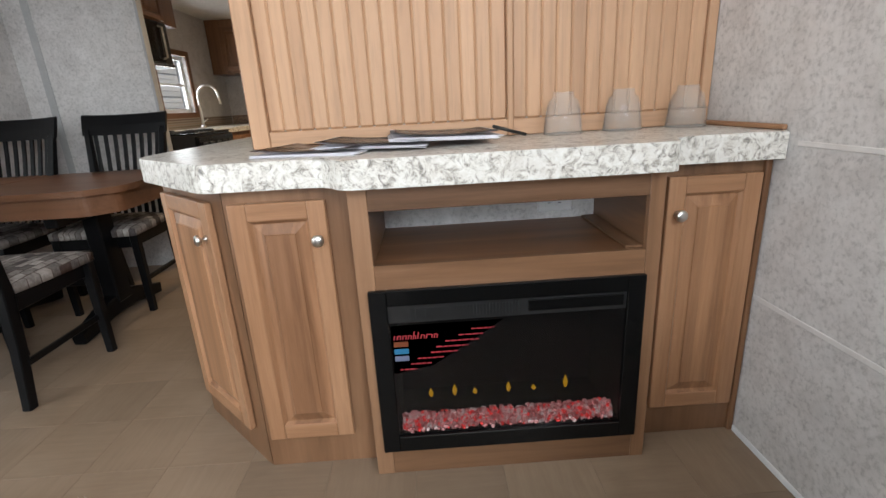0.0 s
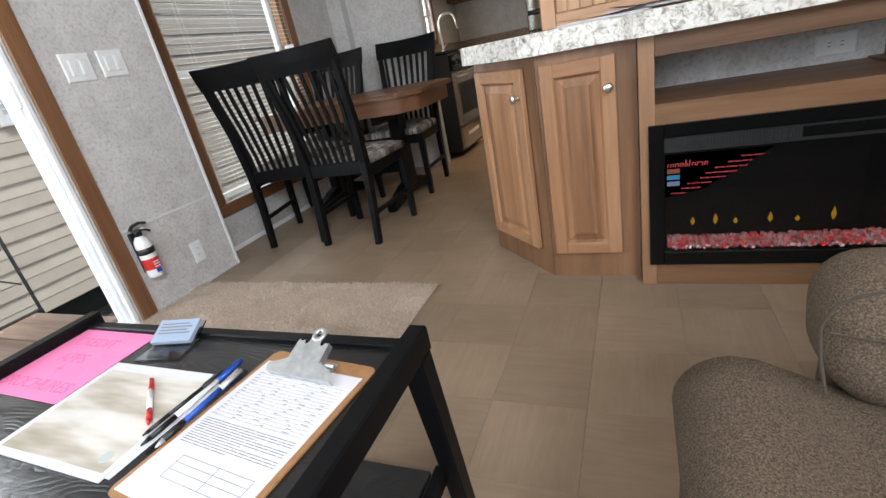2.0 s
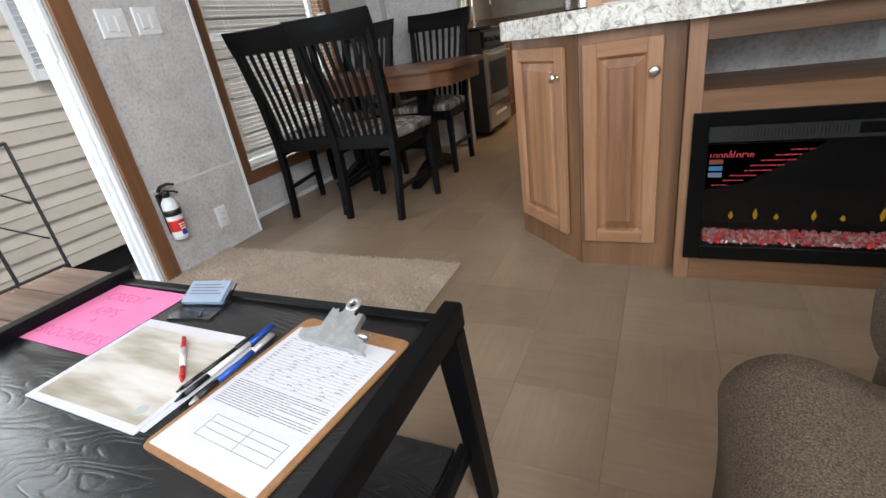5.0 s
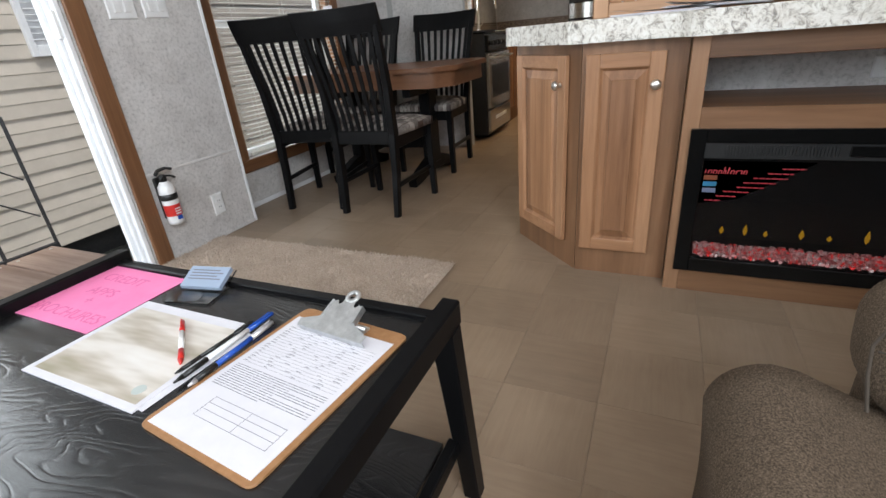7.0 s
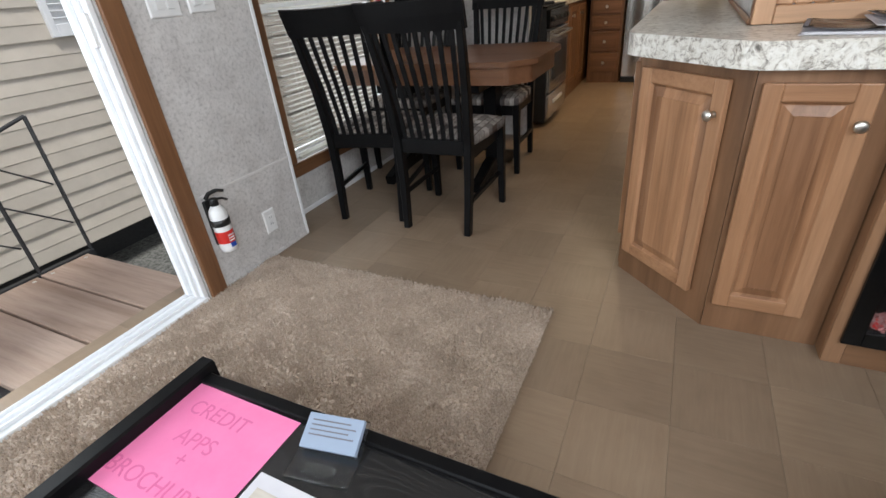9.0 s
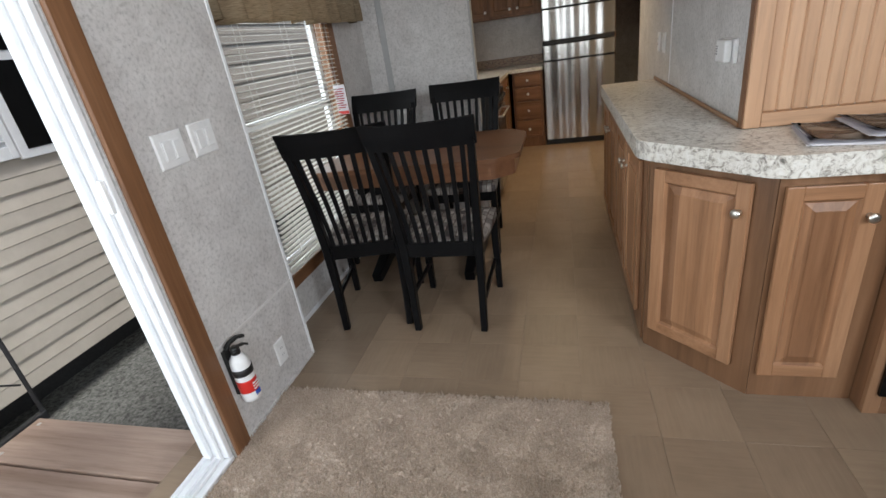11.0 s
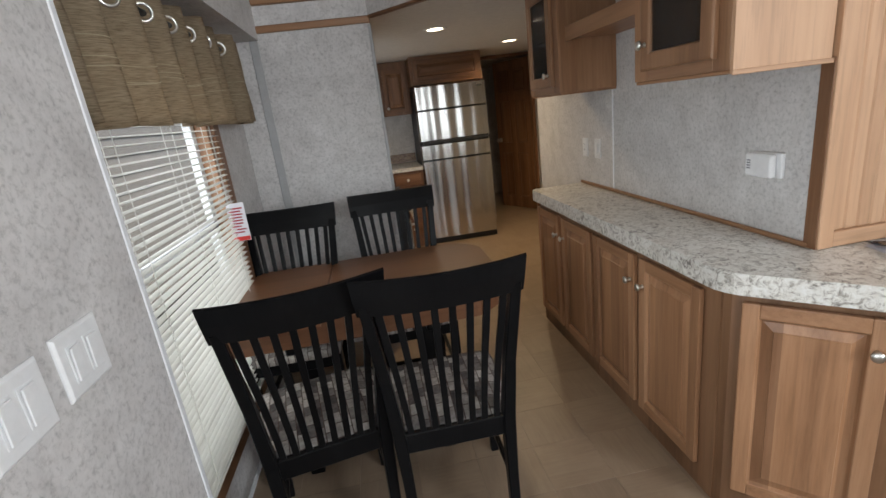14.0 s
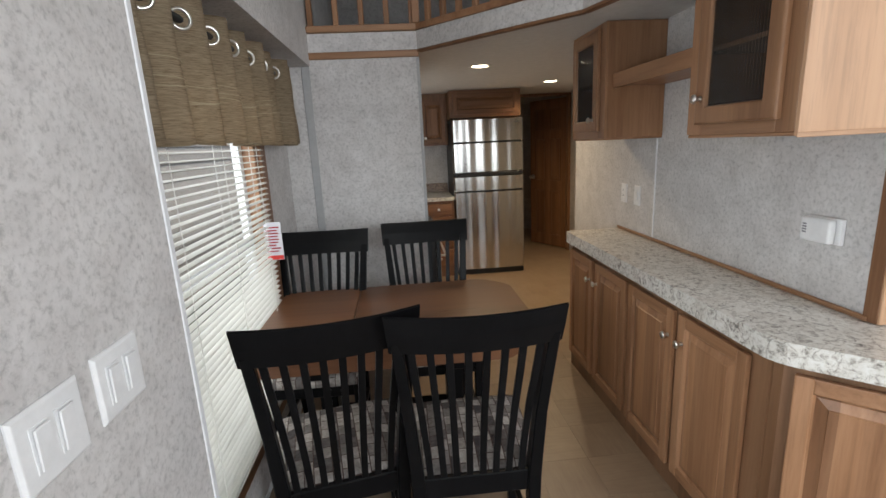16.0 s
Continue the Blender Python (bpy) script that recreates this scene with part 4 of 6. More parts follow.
# ---- chairs ----
def chair(m, label):
    c = thing("dining_chair", (0, 0, 0), label, "chair", "chairs round the table")
    def back_post(s, f):
        """The line of the back at half-width share f: x, y, z."""
        return [(s * f * 0.175 / 0.175 * 0.173, 0.0, 0.0), (s * f * 0.18, 0.03, 0.25), (s * f * 0.186, 0.04, 0.46), (s * f * 0.200, 0.012, 0.70), (s * f * 0.218, -0.05, 0.95), (s * f * 0.221, -0.062, 0.985)]
    for s in (-1, 1):
        part("back_leg", sweep(back_post(s, 1), [0.032, 0.036, 0.042, 0.036, 0.032, 0.03], [0.04, 0.045, 0.05, 0.042, 0.03, 0.026]), black_wood, c)
        part("front_leg", sweep([(s * 0.203, 0.44, 0), (s * 0.203, 0.44, 0.44)], [0.032, 0.042], [0.032, 0.042]), black_wood, c)
        part("side_rail", B(s * 0.185 - 0.011, s * 0.185 + 0.011, 0.05, 0.43, 0.375, 0.44, 0.003), black_wood, c)
        part("stretcher", B(s * 0.19 - 0.009, s * 0.19 + 0.009, 0.03, 0.43, 0.165, 0.19, 0.003), black_wood, c)
    part("front_rail", B(-0.19, 0.19, 0.43, 0.452, 0.375, 0.44, 0.003), black_wood, c)
    part("back_rail", B(-0.18, 0.18, 0.026, 0.05, 0.40, 0.475, 0.004), black_wood, c)
    # crest rail: bowed in plan, arched on top, raked
    bm = bmesh.new()
    N = 14
    rows = []
    for i in range(N + 1):
        a = -1 + 2 * i / N
        x = a * 0.243
        bow = -0.03 * (1 - a * a)
        top = 1.072 - 0.007 * (1 - a * a)
        low = 0.952 - 0.004 * (1 - a * a)
        ring = []
        for z, t in ((low, -0.011), (low, 0.011), ((low + top) / 2, 0.012), (top - 0.004, 0.009), (top, 0), (top - 0.004, -0.009), ((low + top) / 2, -0.012)):
            ring.append(bm.verts.new((x * (1 + 0.02 * (z - low) / 0.1), -0.046 - (z - 0.95) * 0.34 + bow + t, z)))
        rows.append(ring)
    for r0, r1 in zip(rows, rows[1:]):
        for k in range(7):
            bm.faces.new((r0[k], r0[(k + 1) % 7], r1[(k + 1) % 7], r1[k]))
    bm.faces.new(rows[0][::-1])
    bm.faces.new(rows[-1])
    bmesh.ops.recalc_face_normals(bm, faces=bm.faces[:])
    part("crest_rail", bm, black_wood, c)
    for k in range(8):
        f = -1 + 2 * (k + 0.5) / 8
        f *= 0.97
        bow = -0.03 * (1 - f * f)
        part("slat", sweep([(f * 0.172, 0.036, 0.47), (f * 0.178, 0.034 + bow * 0.4, 0.56), (f * 0.192, 0.008 + bow * 0.8, 0.72), (f * 0.207, -0.03 + bow, 0.87), (f * 0.215, -0.052 + bow, 0.96)], 0.021, 0.011), black_wood, c)
    # cushion, domed and rounded
    bm = bmesh.new()
    NX, NY = 14, 14
    def dome(u, v):
        r = max(abs(u), abs(v))
        return 0.478 + 0.03 * (1 - u ** 4) * (1 - v ** 4)
    grid = []
    for i in range(NX + 1):
        row = []
        for j in range(NY + 1):
            u, v = -1 + 2 * i / NX, -1 + 2 * j / NY
            k = 1 - 0.06 * (abs(u * v)) ** 3
            row.append(bm.verts.new((u * (0.205 + 0.014 * (v + 1)) * k, 0.265 + v * 0.218 * k, dome(u, v))))
        grid.append(row)
    for i in range(NX):
        for j in range(NY):
            bm.faces.new((grid[i][j], grid[i + 1][j], grid[i + 1][j + 1], grid[i][j + 1]))
    edge = [e for e in bm.edges if e.is_boundary]
    ext = bmesh.ops.extrude_edge_only(bm, edges=edge)
    low = [v for v in ext["geom"] if isinstance(v, bmesh.types.BMVert)]
    for v in low:
        v.co.z = 0.442
    bmesh.ops.holes_fill(bm, edges=[e for e in bm.edges if e.is_boundary])
    bmesh.ops.recalc_face_normals(bm, faces=bm.faces[:])
    part("seat", bm, seat_m, c, "cushion in grey and brown printed fabric", True)
    c.matrix_basis = m
    return c


ch = chair(pose(-1.735, 1.577, 0), "black slat-back dining chair with printed cushion, pushed in")
copy_thing(ch, pose(-2.145, 1.605, 0, 0, 0, 11))
copy_thing(ch, pose(-1.80, 2.915, 0, 0, 0, 181))
copy_thing(ch, pose(-2.365, 2.80, 0, 0, 0, 178))

# ---- dining table ----
dt = thing("dining_table", (-1.98, 2.42, 0), "brown wooden dining table with clipped corners on a black trestle base", "table")
tp = rounded([(-2.575, 2.035), (-1.50, 2.035), (-1.375, 2.15), (-1.375, 2.70), (-1.50, 2.83), (-2.575, 2.83)], {1: 0.03, 2: 0.03, 3: 0.03, 4: 0.03})
halfs = (rounded([(-2.575, 2.035), (-2.171, 2.035), (-2.171, 2.83), (-2.575, 2.83)], {}), rounded([(-2.169, 2.035), (-1.50, 2.035), (-1.375, 2.15), (-1.375, 2.70), (-1.50, 2.83), (-2.169, 2.83)], {1: 0.03, 2: 0.03, 3: 0.03, 4: 0.03}))
for h in halfs:
    part("tabletop", prism(h, 0.722, 0.75, 0.006), table_wood, dt)
ap = prism(rounded([(-2.55, 2.07), (-1.515, 2.07), (-1.41, 2.165), (-1.41, 2.685), (-1.515, 2.795), (-2.55, 2.795)], {1: 0.03, 2: 0.03, 3: 0.03, 4: 0.03}), 0.63, 0.7215)
part("apron", ap, table_wood, dt, "brown apron under the top")
for x in (-2.32, -1.72):
    part("post", B(x - 0.04, x + 0.04, 2.36, 2.48, 0.10, 0.63, 0.006), black_wood, dt)
    ft = sweep([(x, 2.08, 0.035), (x, 2.16, 0.05), (x, 2.30, 0.085), (x, 2.42, 0.10), (x, 2.54, 0.085), (x, 2.68, 0.05), (x, 2.76, 0.035)], [0.06, 0.065, 0.07, 0.07, 0.07, 0.065, 0.06], [0.06, 0.07, 0.09, 0.11, 0.09, 0.07, 0.06])
    part("foot", ft, black_wood, dt)
    part("bearer", B(x - 0.03, x + 0.03, 2.12, 2.72, 0.575, 0.629, 0.006), black_wood, dt)
part("stretcher", B(-2.28, -1.76, 2.39, 2.45, 0.20, 0.28, 0.005), black_wood, dt)

# ---- coffee table ----
ct = thing("coffee_table", (-1.03, -0.2, 0), "black oak coffee table with raised edge rails and clutter on top", "coffee table")
CX0, CX1, CY0, CY1, CZ = -1.52, -0.565, -0.47, 0.085, 0.445
part("top", B(CX0 + 0.03, CX1 - 0.03, CY0 + 0.02, CY1 - 0.025, CZ - 0.02, CZ, 0.001), black_top, ct, "grained black oak top")
part("end_rail", sweep([(CX1 - 0.018, CY0 - 0.02, CZ + 0.002), (CX1 - 0.018, CY1 + 0.015, CZ + 0.002)], 0.036, 0.052), black_wood, ct)
part("end_rail", sweep([(CX0 + 0.018, CY0 - 0.02, CZ + 0.002), (CX0 + 0.018, CY1 + 0.015, CZ + 0.002)], 0.036, 0.052), black_wood, ct)
part("side_rail", B(CX0 + 0.036, CX1 - 0.036, CY1 - 0.026, CY1, CZ - 0.045, CZ + 0.010, 0.003), black_wood, ct)
part("side_rail", B(CX0 + 0.036, CX1 - 0.036, CY0, CY0 + 0.026, CZ - 0.045, CZ + 0.010, 0.003), black_wood, ct)
for x, s in ((CX1 - 0.02, 1), (CX0 + 0.02, -1)):
    for y, q in ((CY1 - 0.015, 1), (CY0 + 0.015, -1)):
        part("leg", sweep([(x + s * 0.028, y + q * 0.012, 0), (x, y, CZ - 0.02)], [0.036, 0.046], [0.036, 0.046]), black_wood, ct)
    part("end_stretcher", B(x - 0.012, x + 0.012, CY0 + 0.02, CY1 - 0.02, 0.13, 0.165, 0.003), black_wood, ct)
part("lower_shelf", B(CX0 + 0.04, CX1 - 0.04, CY0 + 0.03, CY1 - 0.03, 0.135, 0.155, 0.002), black_top, ct)


def sheet(name, cx, cy, w, h, ang, z, label, material, t=0.0012, category="paper"):
    s = thing(name, (cx, cy, z), label, category)
    m = pose(cx, cy, z, 0, 0, ang)
    part("page", turn(B(-w / 2, w / 2, -h / 2, h / 2, 0, t), m), material, s)
    return s, m


# pink sign
s, m = sheet("pink_sign", -1.367, -0.055, 0.28, 0.225, -1.0, CZ + 0.001, "bright pink paper sheet with handwritten words", pink_m, 0.0008)
for txt, x, y in (("CREDIT", -0.085, 0.052), ("APPS", -0.052, -0.004), ("+", -0.012, -0.04), ("BROCHURES", -0.118, -0.088)):
    words(txt, 0.042, m @ pose(x, y, 0.0011), pencil, s, "lettering", 0.0, 1.0)
# photo sheet and the sheets below it
s, m = sheet("brochure", -1.072, -0.166, 0.297, 0.234, -1.0, CZ + 0.001, "white-bordered brochure photo on stacked papers", paper_m, 0.003, "brochure")
photo = mat("faded_photo_print", 0.28)
n1 = noise_tex(photo, coords(photo, (5, 26, 1), False), 0.6, 3)
link(photo, ramp(photo, n1, [(0.25, (0.22, 0.2, 0.1)), (0.42, (0.45, 0.40, 0.33)), (0.55, (0.66, 0.62, 0.57)), (0.8, (0.8, 0.79, 0.77))]), bsdf(photo).inputs["Base Color"])
part("photo", turn(B(-0.134, 0.138, -0.104, 0.094, 0.003, 0.0035), m), photo, s, "blurred pale landscape photo")
part("seal", turn(lathe([(0.011, 0), (0.011, 0.0005)], 20, (0.112, -0.08, 0.0035)), m), mat("seal_print", 0.6, 0, (0.45, 0.5, 0.48)), s, "round grey seal")
part("under_page", turn(B(0.01, 0.165, -0.1, 0.105, -0.0008, 0.0), m @ pose(0, 0, 0.0009, 0, 0, -3)), paper_m, s)
# clipboard with form
cb = thing("clipboard", (-0.76, -0.13, CZ), "brown hardboard clipboard holding a printed form", "clipboard")
cm = pose(-0.757, -0.146, CZ + 0.001, 0, 0, -6.5)
part("board", turn(prism(rounded([(-0.119, -0.166), (0.119, -0.166), (0.119, 0.164), (-0.119, 0.164)], {0: 0.015, 1: 0.015, 2: 0.015, 3: 0.015}), 0, 0.0035, 0.001, 1), cm), hardboard, cb)
form = part("form", turn(B(-0.109, 0.109, -0.157, 0.132, 0.0036, 0.005), cm @ pose(0, 0, 0)), paper_m, cb, "white printed form")
rnd = random.Random(5)
for i in range(16):
    y = 0.098 - i * 0.0068
    part("form_rule", turn(B(-0.098, 0.099, y, y + 0.0003, 0.0049, 0.0052), cm), ink, form)
    x = -0.096
    while x < 0.08:
        l = rnd.uniform(0.006, 0.014)
        part("print_word", turn(B(x, x + l, y + 0.0018, y + 0.0029, 0.0049, 0.0052), cm), ink, form)
        x += l + rnd.uniform(0.022, 0.06)
for i in range(12):
    y = -0.014 - i * 0.0044
    x, end = -0.098, 0.099 if i % 4 != 3 else rnd.uniform(-0.02, 0.05)
    while x < end:
        l = min(rnd.uniform(0.012, 0.034), end - x)
        part("print_line", turn(B(x, x + l, y, y + 0.0011, 0.0049, 0.0052), cm), ink, form)
        x += l + 0.002
for y in (-0.082, -0.094, -0.106, -0.120):
    part("form_rule", turn(B(-0.06, 0.09, y, y + 0.0006, 0.0049, 0.0053), cm), ink, form)
for x in (-0.06, 0.02, 0.0895):
    part("form_rule", turn(B(x, x + 0.0006, -0.120, -0.082, 0.0049, 0.0053), cm), ink, form)
tilt = cm @ pose(0, 0.100, 0.012, 22)
outline = [(-0.072, 0.0), (0.072, 0.0), (0.074, 0.012), (0.040, 0.026), (0.034, 0.036), (0.033, 0.062), (0.024, 0.066), (0.019, 0.058), (0.013, 0.062), (0.012, 0.072),
           (-0.012, 0.072), (-0.013, 0.062), (-0.019, 0.058), (-0.024, 0.066), (-0.033, 0.062), (-0.034, 0.036), (-0.040, 0.026), (-0.074, 0.012)]
clipo = part("clip", turn(prism(outline, 0.008, 0.0095), tilt), zinc, cb, "galvanised spring clip")
part("jaw", turn(B(-0.072, 0.072, -0.002, 0.001, -0.006, 0.0094, 0.0008), tilt), zinc, clipo)
for sx in (-1, 1):
    part("ear", turn(sweep([(sx * 0.0345, 0.028, 0.006), (sx * 0.033, 0.064, 0.006)], 0.003, 0.013), tilt), zinc, clipo)
part("base_plate", turn(B(-0.045, 0.045, 0.108, 0.152, 0.004, 0.009, 0.001), cm), zinc, clipo)
part("spring_pin", turn(tube([(-0.048, 0.137, 0.014), (0.048, 0.137, 0.014)], 0.004, 10), cm), zinc, clipo, "", True)
eyelet = bmesh.new()
vs = [[eyelet.verts.new((r * math.cos(2 * math.pi * q / 24), r * math.sin(2 * math.pi * q / 24), h)) for r, h in ((0.006, 0.0), (0.007, 0.004), (0.0125, 0.004), (0.0145, 0.002), (0.0145, 0.0))] for q in range(24)]
for q in range(24):
    for w in range(5):
        eyelet.faces.new((vs[q][w], vs[(q + 1) % 24][w], vs[(q + 1) % 24][(w + 1) % 5], vs[q][(w + 1) % 5]))
bmesh.ops.recalc_face_normals(eyelet, faces=eyelet.faces[:])
part("eyelet", turn(eyelet, tilt @ pose(0, 0.080, 0.0075)), zinc, clipo, "", True)


def pen(a, b, cols, label, r=0.0046):
    a, b = Vector(a), Vector(b)
    p = thing("pen", a, label, "pen", "pens on the coffee table")
    d = b - a
    names = ("tip", "grip", "barrel", "cap")
    cuts = (0, 0.08, 0.3, 0.72, 1.0)
    for k in range(4):
        q0, q1 = a + d * cuts[k], a + d * cuts[k + 1]
        part(names[k], tube([q0, q1], [0.0015, r] if k == 0 else [r, r * (0.85 if k == 3 else 1)], 10), cols[k], p, "", True)
    n = Vector((0, 0, 1))
    part("pocket_clip", tube([a + d * 0.74 + n * (r + 0.001), a + d * 0.97 + n * (r + 0.002)], 0.0012, 6), cols[3], p)
    return p


Z = CZ + 0.009
pen((-0.915, -0.222, Z), (-0.90, -0.018, Z + 0.004), (black_plastic, black_plastic, white_plastic, blue_m), "black and white ballpoint pen with blue cap")
pen((-0.885, -0.220, Z), (-0.875, -0.045, Z + 0.006), (silver_m, black_plastic, blue_m, silver_m), "blue and silver ballpoint pen")
pen((-0.933, -0.205, Z), (-0.918, -0.05, Z + 0.002), (black_plastic, black_plastic, black_plastic, black_plastic), "slim black plastic pen", 0.0035)
pen((-0.945, -0.185, Z + 0.001), (-1.06, -0.088, Z + 0.001), (red_m, red_m, white_plastic, red_m), "red and white ballpoint pen")
# business card holder
ch_ = thing("card_holder", (-1.14, 0.02, CZ), "clear acrylic holder with a stack of printed cards", "card holder")
hm = pose(-1.135, 0.010, CZ + 0.001, 0, 0, 10) @ Matrix.Scale(1.12, 4)
part("base", turn(B(-0.05, 0.05, -0.035, 0.03, 0, 0.003, 0.001), hm), acrylic, ch_)
part("back", turn(B(-0.05, 0.05, 0, 0.003, 0, 0.055, 0.001), hm @ pose(0, 0.008, 0.003, -66)), acrylic, ch_)
part("lip", turn(B(-0.025, 0.025, 0, 0.003, 0, 0.02, 0.001), hm @ pose(0, -0.03, 0.003, -66)), acrylic, ch_)
cards = part("card", turn(B(-0.045, 0.045, -0.010, -0.001, 0.004, 0.054, 0.0005), hm @ pose(0, 0.007, 0.003, -66)), mat("pale_blue_card", 0.6, 0, (0.27, 0.33, 0.43)), ch_, "stack of pale printed cards")
for i in range(4):
    part("print_line", turn(B(-0.036, 0.036 - 0.01 * (i % 2), -0.0108, -0.0098, 0.022 + i * 0.007, 0.024 + i * 0.007), hm @ pose(0, 0.007, 0.003, -66)), ink, cards)

# ---- sofa ----
def cushion(x0, x1, y0, y1, z0, z1, r, seg=6):
    return B(x0, x1, y0, y1, z0, z1, r, seg)


sf = thing("sofa", (0.4, -0.7, 0), "brown tweed reclining sofa with padded arm and cup holder", "sofa")
part("base", cushion(-0.12, 0.86, -1.5, 0.17, 0.03, 0.30, 0.03, 3), sofa_m, sf)
# seat front rolls over and dips towards the arm
bm = bmesh.new()
prof = []
for k in range(40):
    a = k / 39
    if a < 0.35:
        t = a / 0.35
        prof.append((-0.172 + 0.012 * math.sin(t * 3.1), 0.05 + 0.345 * t))
    elif a < 0.55:
        t = (a - 0.35) / 0.2 * math.pi / 2
        prof.append((-0.172 + 0.077 * (1 - math.cos(t)), 0.395 + 0.082 * math.sin(t)))
    else:
        t = (a - 0.55) / 0.45
        prof.append((-0.095 + 0.75 * t, 0.477 - 0.040 * min(1, t * 6) ** 2 * (3 - 2 * min(1, t * 6))))
NYS = 30
rowsv = []
for j in range(NYS + 1):
    y = 0.105 - 1.5 * j / NYS
    e = min(1.0, (0.105 - y) / 0.06)
    sh = (1 - math.sqrt(max(0, 1 - (1 - e) ** 2))) * 0.05
    rowsv.append([bm.verts.new((x + sh * (1 if i < 22 else 0), y, max(0.03, z - sh * (1 if i > 12 else 0)))) for i, (x, z) in enumerate(prof)])
for r0, r1 in zip(rowsv, rowsv[1:]):
    for i in range(39):
        bm.faces.new((r0[i], r0[i + 1], r1[i + 1], r1[i]))
for r, fl in ((rowsv[0], False), (rowsv[-1], True)):
    tail = [bm.verts.new((0.66, r[0].co.y, 0.05))]
    bm.faces.new((r + tail) if fl else (r + tail)[::-1])
bmesh.ops.recalc_face_normals(bm, faces=bm.faces[:])
part("seat", bm, sofa_m, sf, "", True)
# padded arm: a soft roll whose near face leans back
bm = cushion(-0.004, 0.84, -0.005, 0.16, 0.425, 0.583, 0.062, 8)
for v in bm.verts:
    f = (v.co.z - 0.425) / 0.172
    v.co.y += 0.04 * f
    v.co.z += 0.012 * math.sin((v.co.x + 0.03) * 3.4) * f + 0.01 * (v.co.x / 0.84) * f
part("arm", bm, sofa_m, sf, "padded arm with piped seam", True)
part("arm_side", cushion(0.02, 0.84, 0.03, 0.16, 0.06, 0.45, 0.03, 3), sofa_m, sf)
piping = mat("dark_piping", 0.9, 0, (0.05, 0.038, 0.028))
part("seam", tube([(-0.010, 0.012, 0.46), (-0.014, 0.028, 0.50), (-0.014, 0.04, 0.535), (-0.005, 0.040, 0.562), (0.015, 0.038, 0.578), (0.045, 0.040, 0.585)], 0.0022, 6), piping, sf, "piped seam")
part("seam", tube([(-0.012, 0.030, 0.535), (0.015, 0.020, 0.535), (0.045, 0.019, 0.53)], 0.0012, 5), piping, sf)
part("backrest", cushion(0.60, 0.89, -1.5, 0.0, 0.40, 0.98, 0.09, 6), sofa_m, sf, "", True)
part("cup_holder", lathe([(0.034, 0), (0.040, 0.045), (0.046, 0.05), (0.046, 0.058), (0.040, 0.061), (0.036, 0.056), (0.033, 0.02), (0.001, 0.018)], 28, (0.205, -0.03, 0.438)), black_gloss, sf, "black plastic cup holder", True)
fl = thing("folded_papers", (0.20, -0.12, 0.44), "grey papers held by a binder clip on the seat", "paper")
fm = pose(0.185, -0.125, 0.466, 24, 0, 12)
part("pages", turn(B(-0.05, 0.05, -0.09, 0.05, 0, 0.004), fm), mat("grey_paper", 0.7, 0, (0.30, 0.30, 0.31)), fl)
part("binder_clip", turn(prism([(-0.018, 0.035), (0.018, 0.035), (0.015, 0.054), (-0.015, 0.054)], 0.0, 0.014, 0.002, 1), fm), black_plastic, fl)
for sx in (-1, 1):
    part("clip_wire", turn(tube([(sx * 0.009, 0.045, 0.014), (sx * 0.011, 0.055, 0.03), (sx * 0.004, 0.06, 0.038), (0, 0.06, 0.038)], 0.001, 5), fm), chrome, fl)

# ---- fire extinguisher ----
ex = thing("fire_extinguisher", (-2.355, 0.865, 0.14), "white fire extinguisher with red label on a black wall bracket", "fire extinguisher")
cxy = (-2.358, 0.868, 0.145)
part("cylinder", lathe([(0.026, 0), (0.034, 0.004), (0.036, 0.02), (0.036, 0.165), (0.033, 0.185), (0.02, 0.205), (0.013, 0.212)], 28, cxy), white_plastic, ex, "", True)
part("label_band", lathe([(0.0364, 0.045), (0.0366, 0.046), (0.0366, 0.098), (0.0364, 0.099)], 28, cxy), red_m, ex, "red printed label", True)
part("label_panel", B(cxy[0] + 0.0335, cxy[0] + 0.0375, 0.856, 0.880, 0.17, 0.19), blue_m, ex, "blue label patch")
for i in range(3):
    part("print_line", B(cxy[0] + 0.034, cxy[0] + 0.0376, 0.855, 0.882, 0.198 + i * 0.012, 0.203 + i * 0.012), white_plastic, ex)
part("strap", lathe([(0.0372, 0.122), (0.0385, 0.123), (0.0385, 0.150), (0.0372, 0.151)], 28, cxy), black_plastic, ex, "black bracket strap", True)
part("bracket", B(WX + 0.001, WX + 0.018, 0.848, 0.888, 0.17, 0.37, 0.003), black_plastic, ex)
part("valve", lathe([(0.014, 0.205), (0.017, 0.21), (0.017, 0.235), (0.012, 0.24)], 16, cxy), black_plastic, ex, "", True)
part("lever", sweep([(cxy[0] - 0.02, 0.850, 0.385), (cxy[0] - 0.01, 0.862, 0.405), (cxy[0] + 0.005, 0.89, 0.412), (cxy[0] + 0.015, 0.915, 0.402)], 0.016, 0.012), black_plastic, ex)
part("handle", sweep([(cxy[0], 0.865, 0.382), (cxy[0] + 0.01, 0.905, 0.372), (cxy[0] + 0.012, 0.92, 0.36)], 0.016, 0.009), black_plastic, ex)
part("nozzle", tube([(cxy[0], 0.868, 0.37), (cxy[0] + 0.02, 0.845, 0.372)], 0.008, 10), black_plastic, ex, "", True)

ex.location = ex.location + Vector((0.004, -0.034, 0.045))

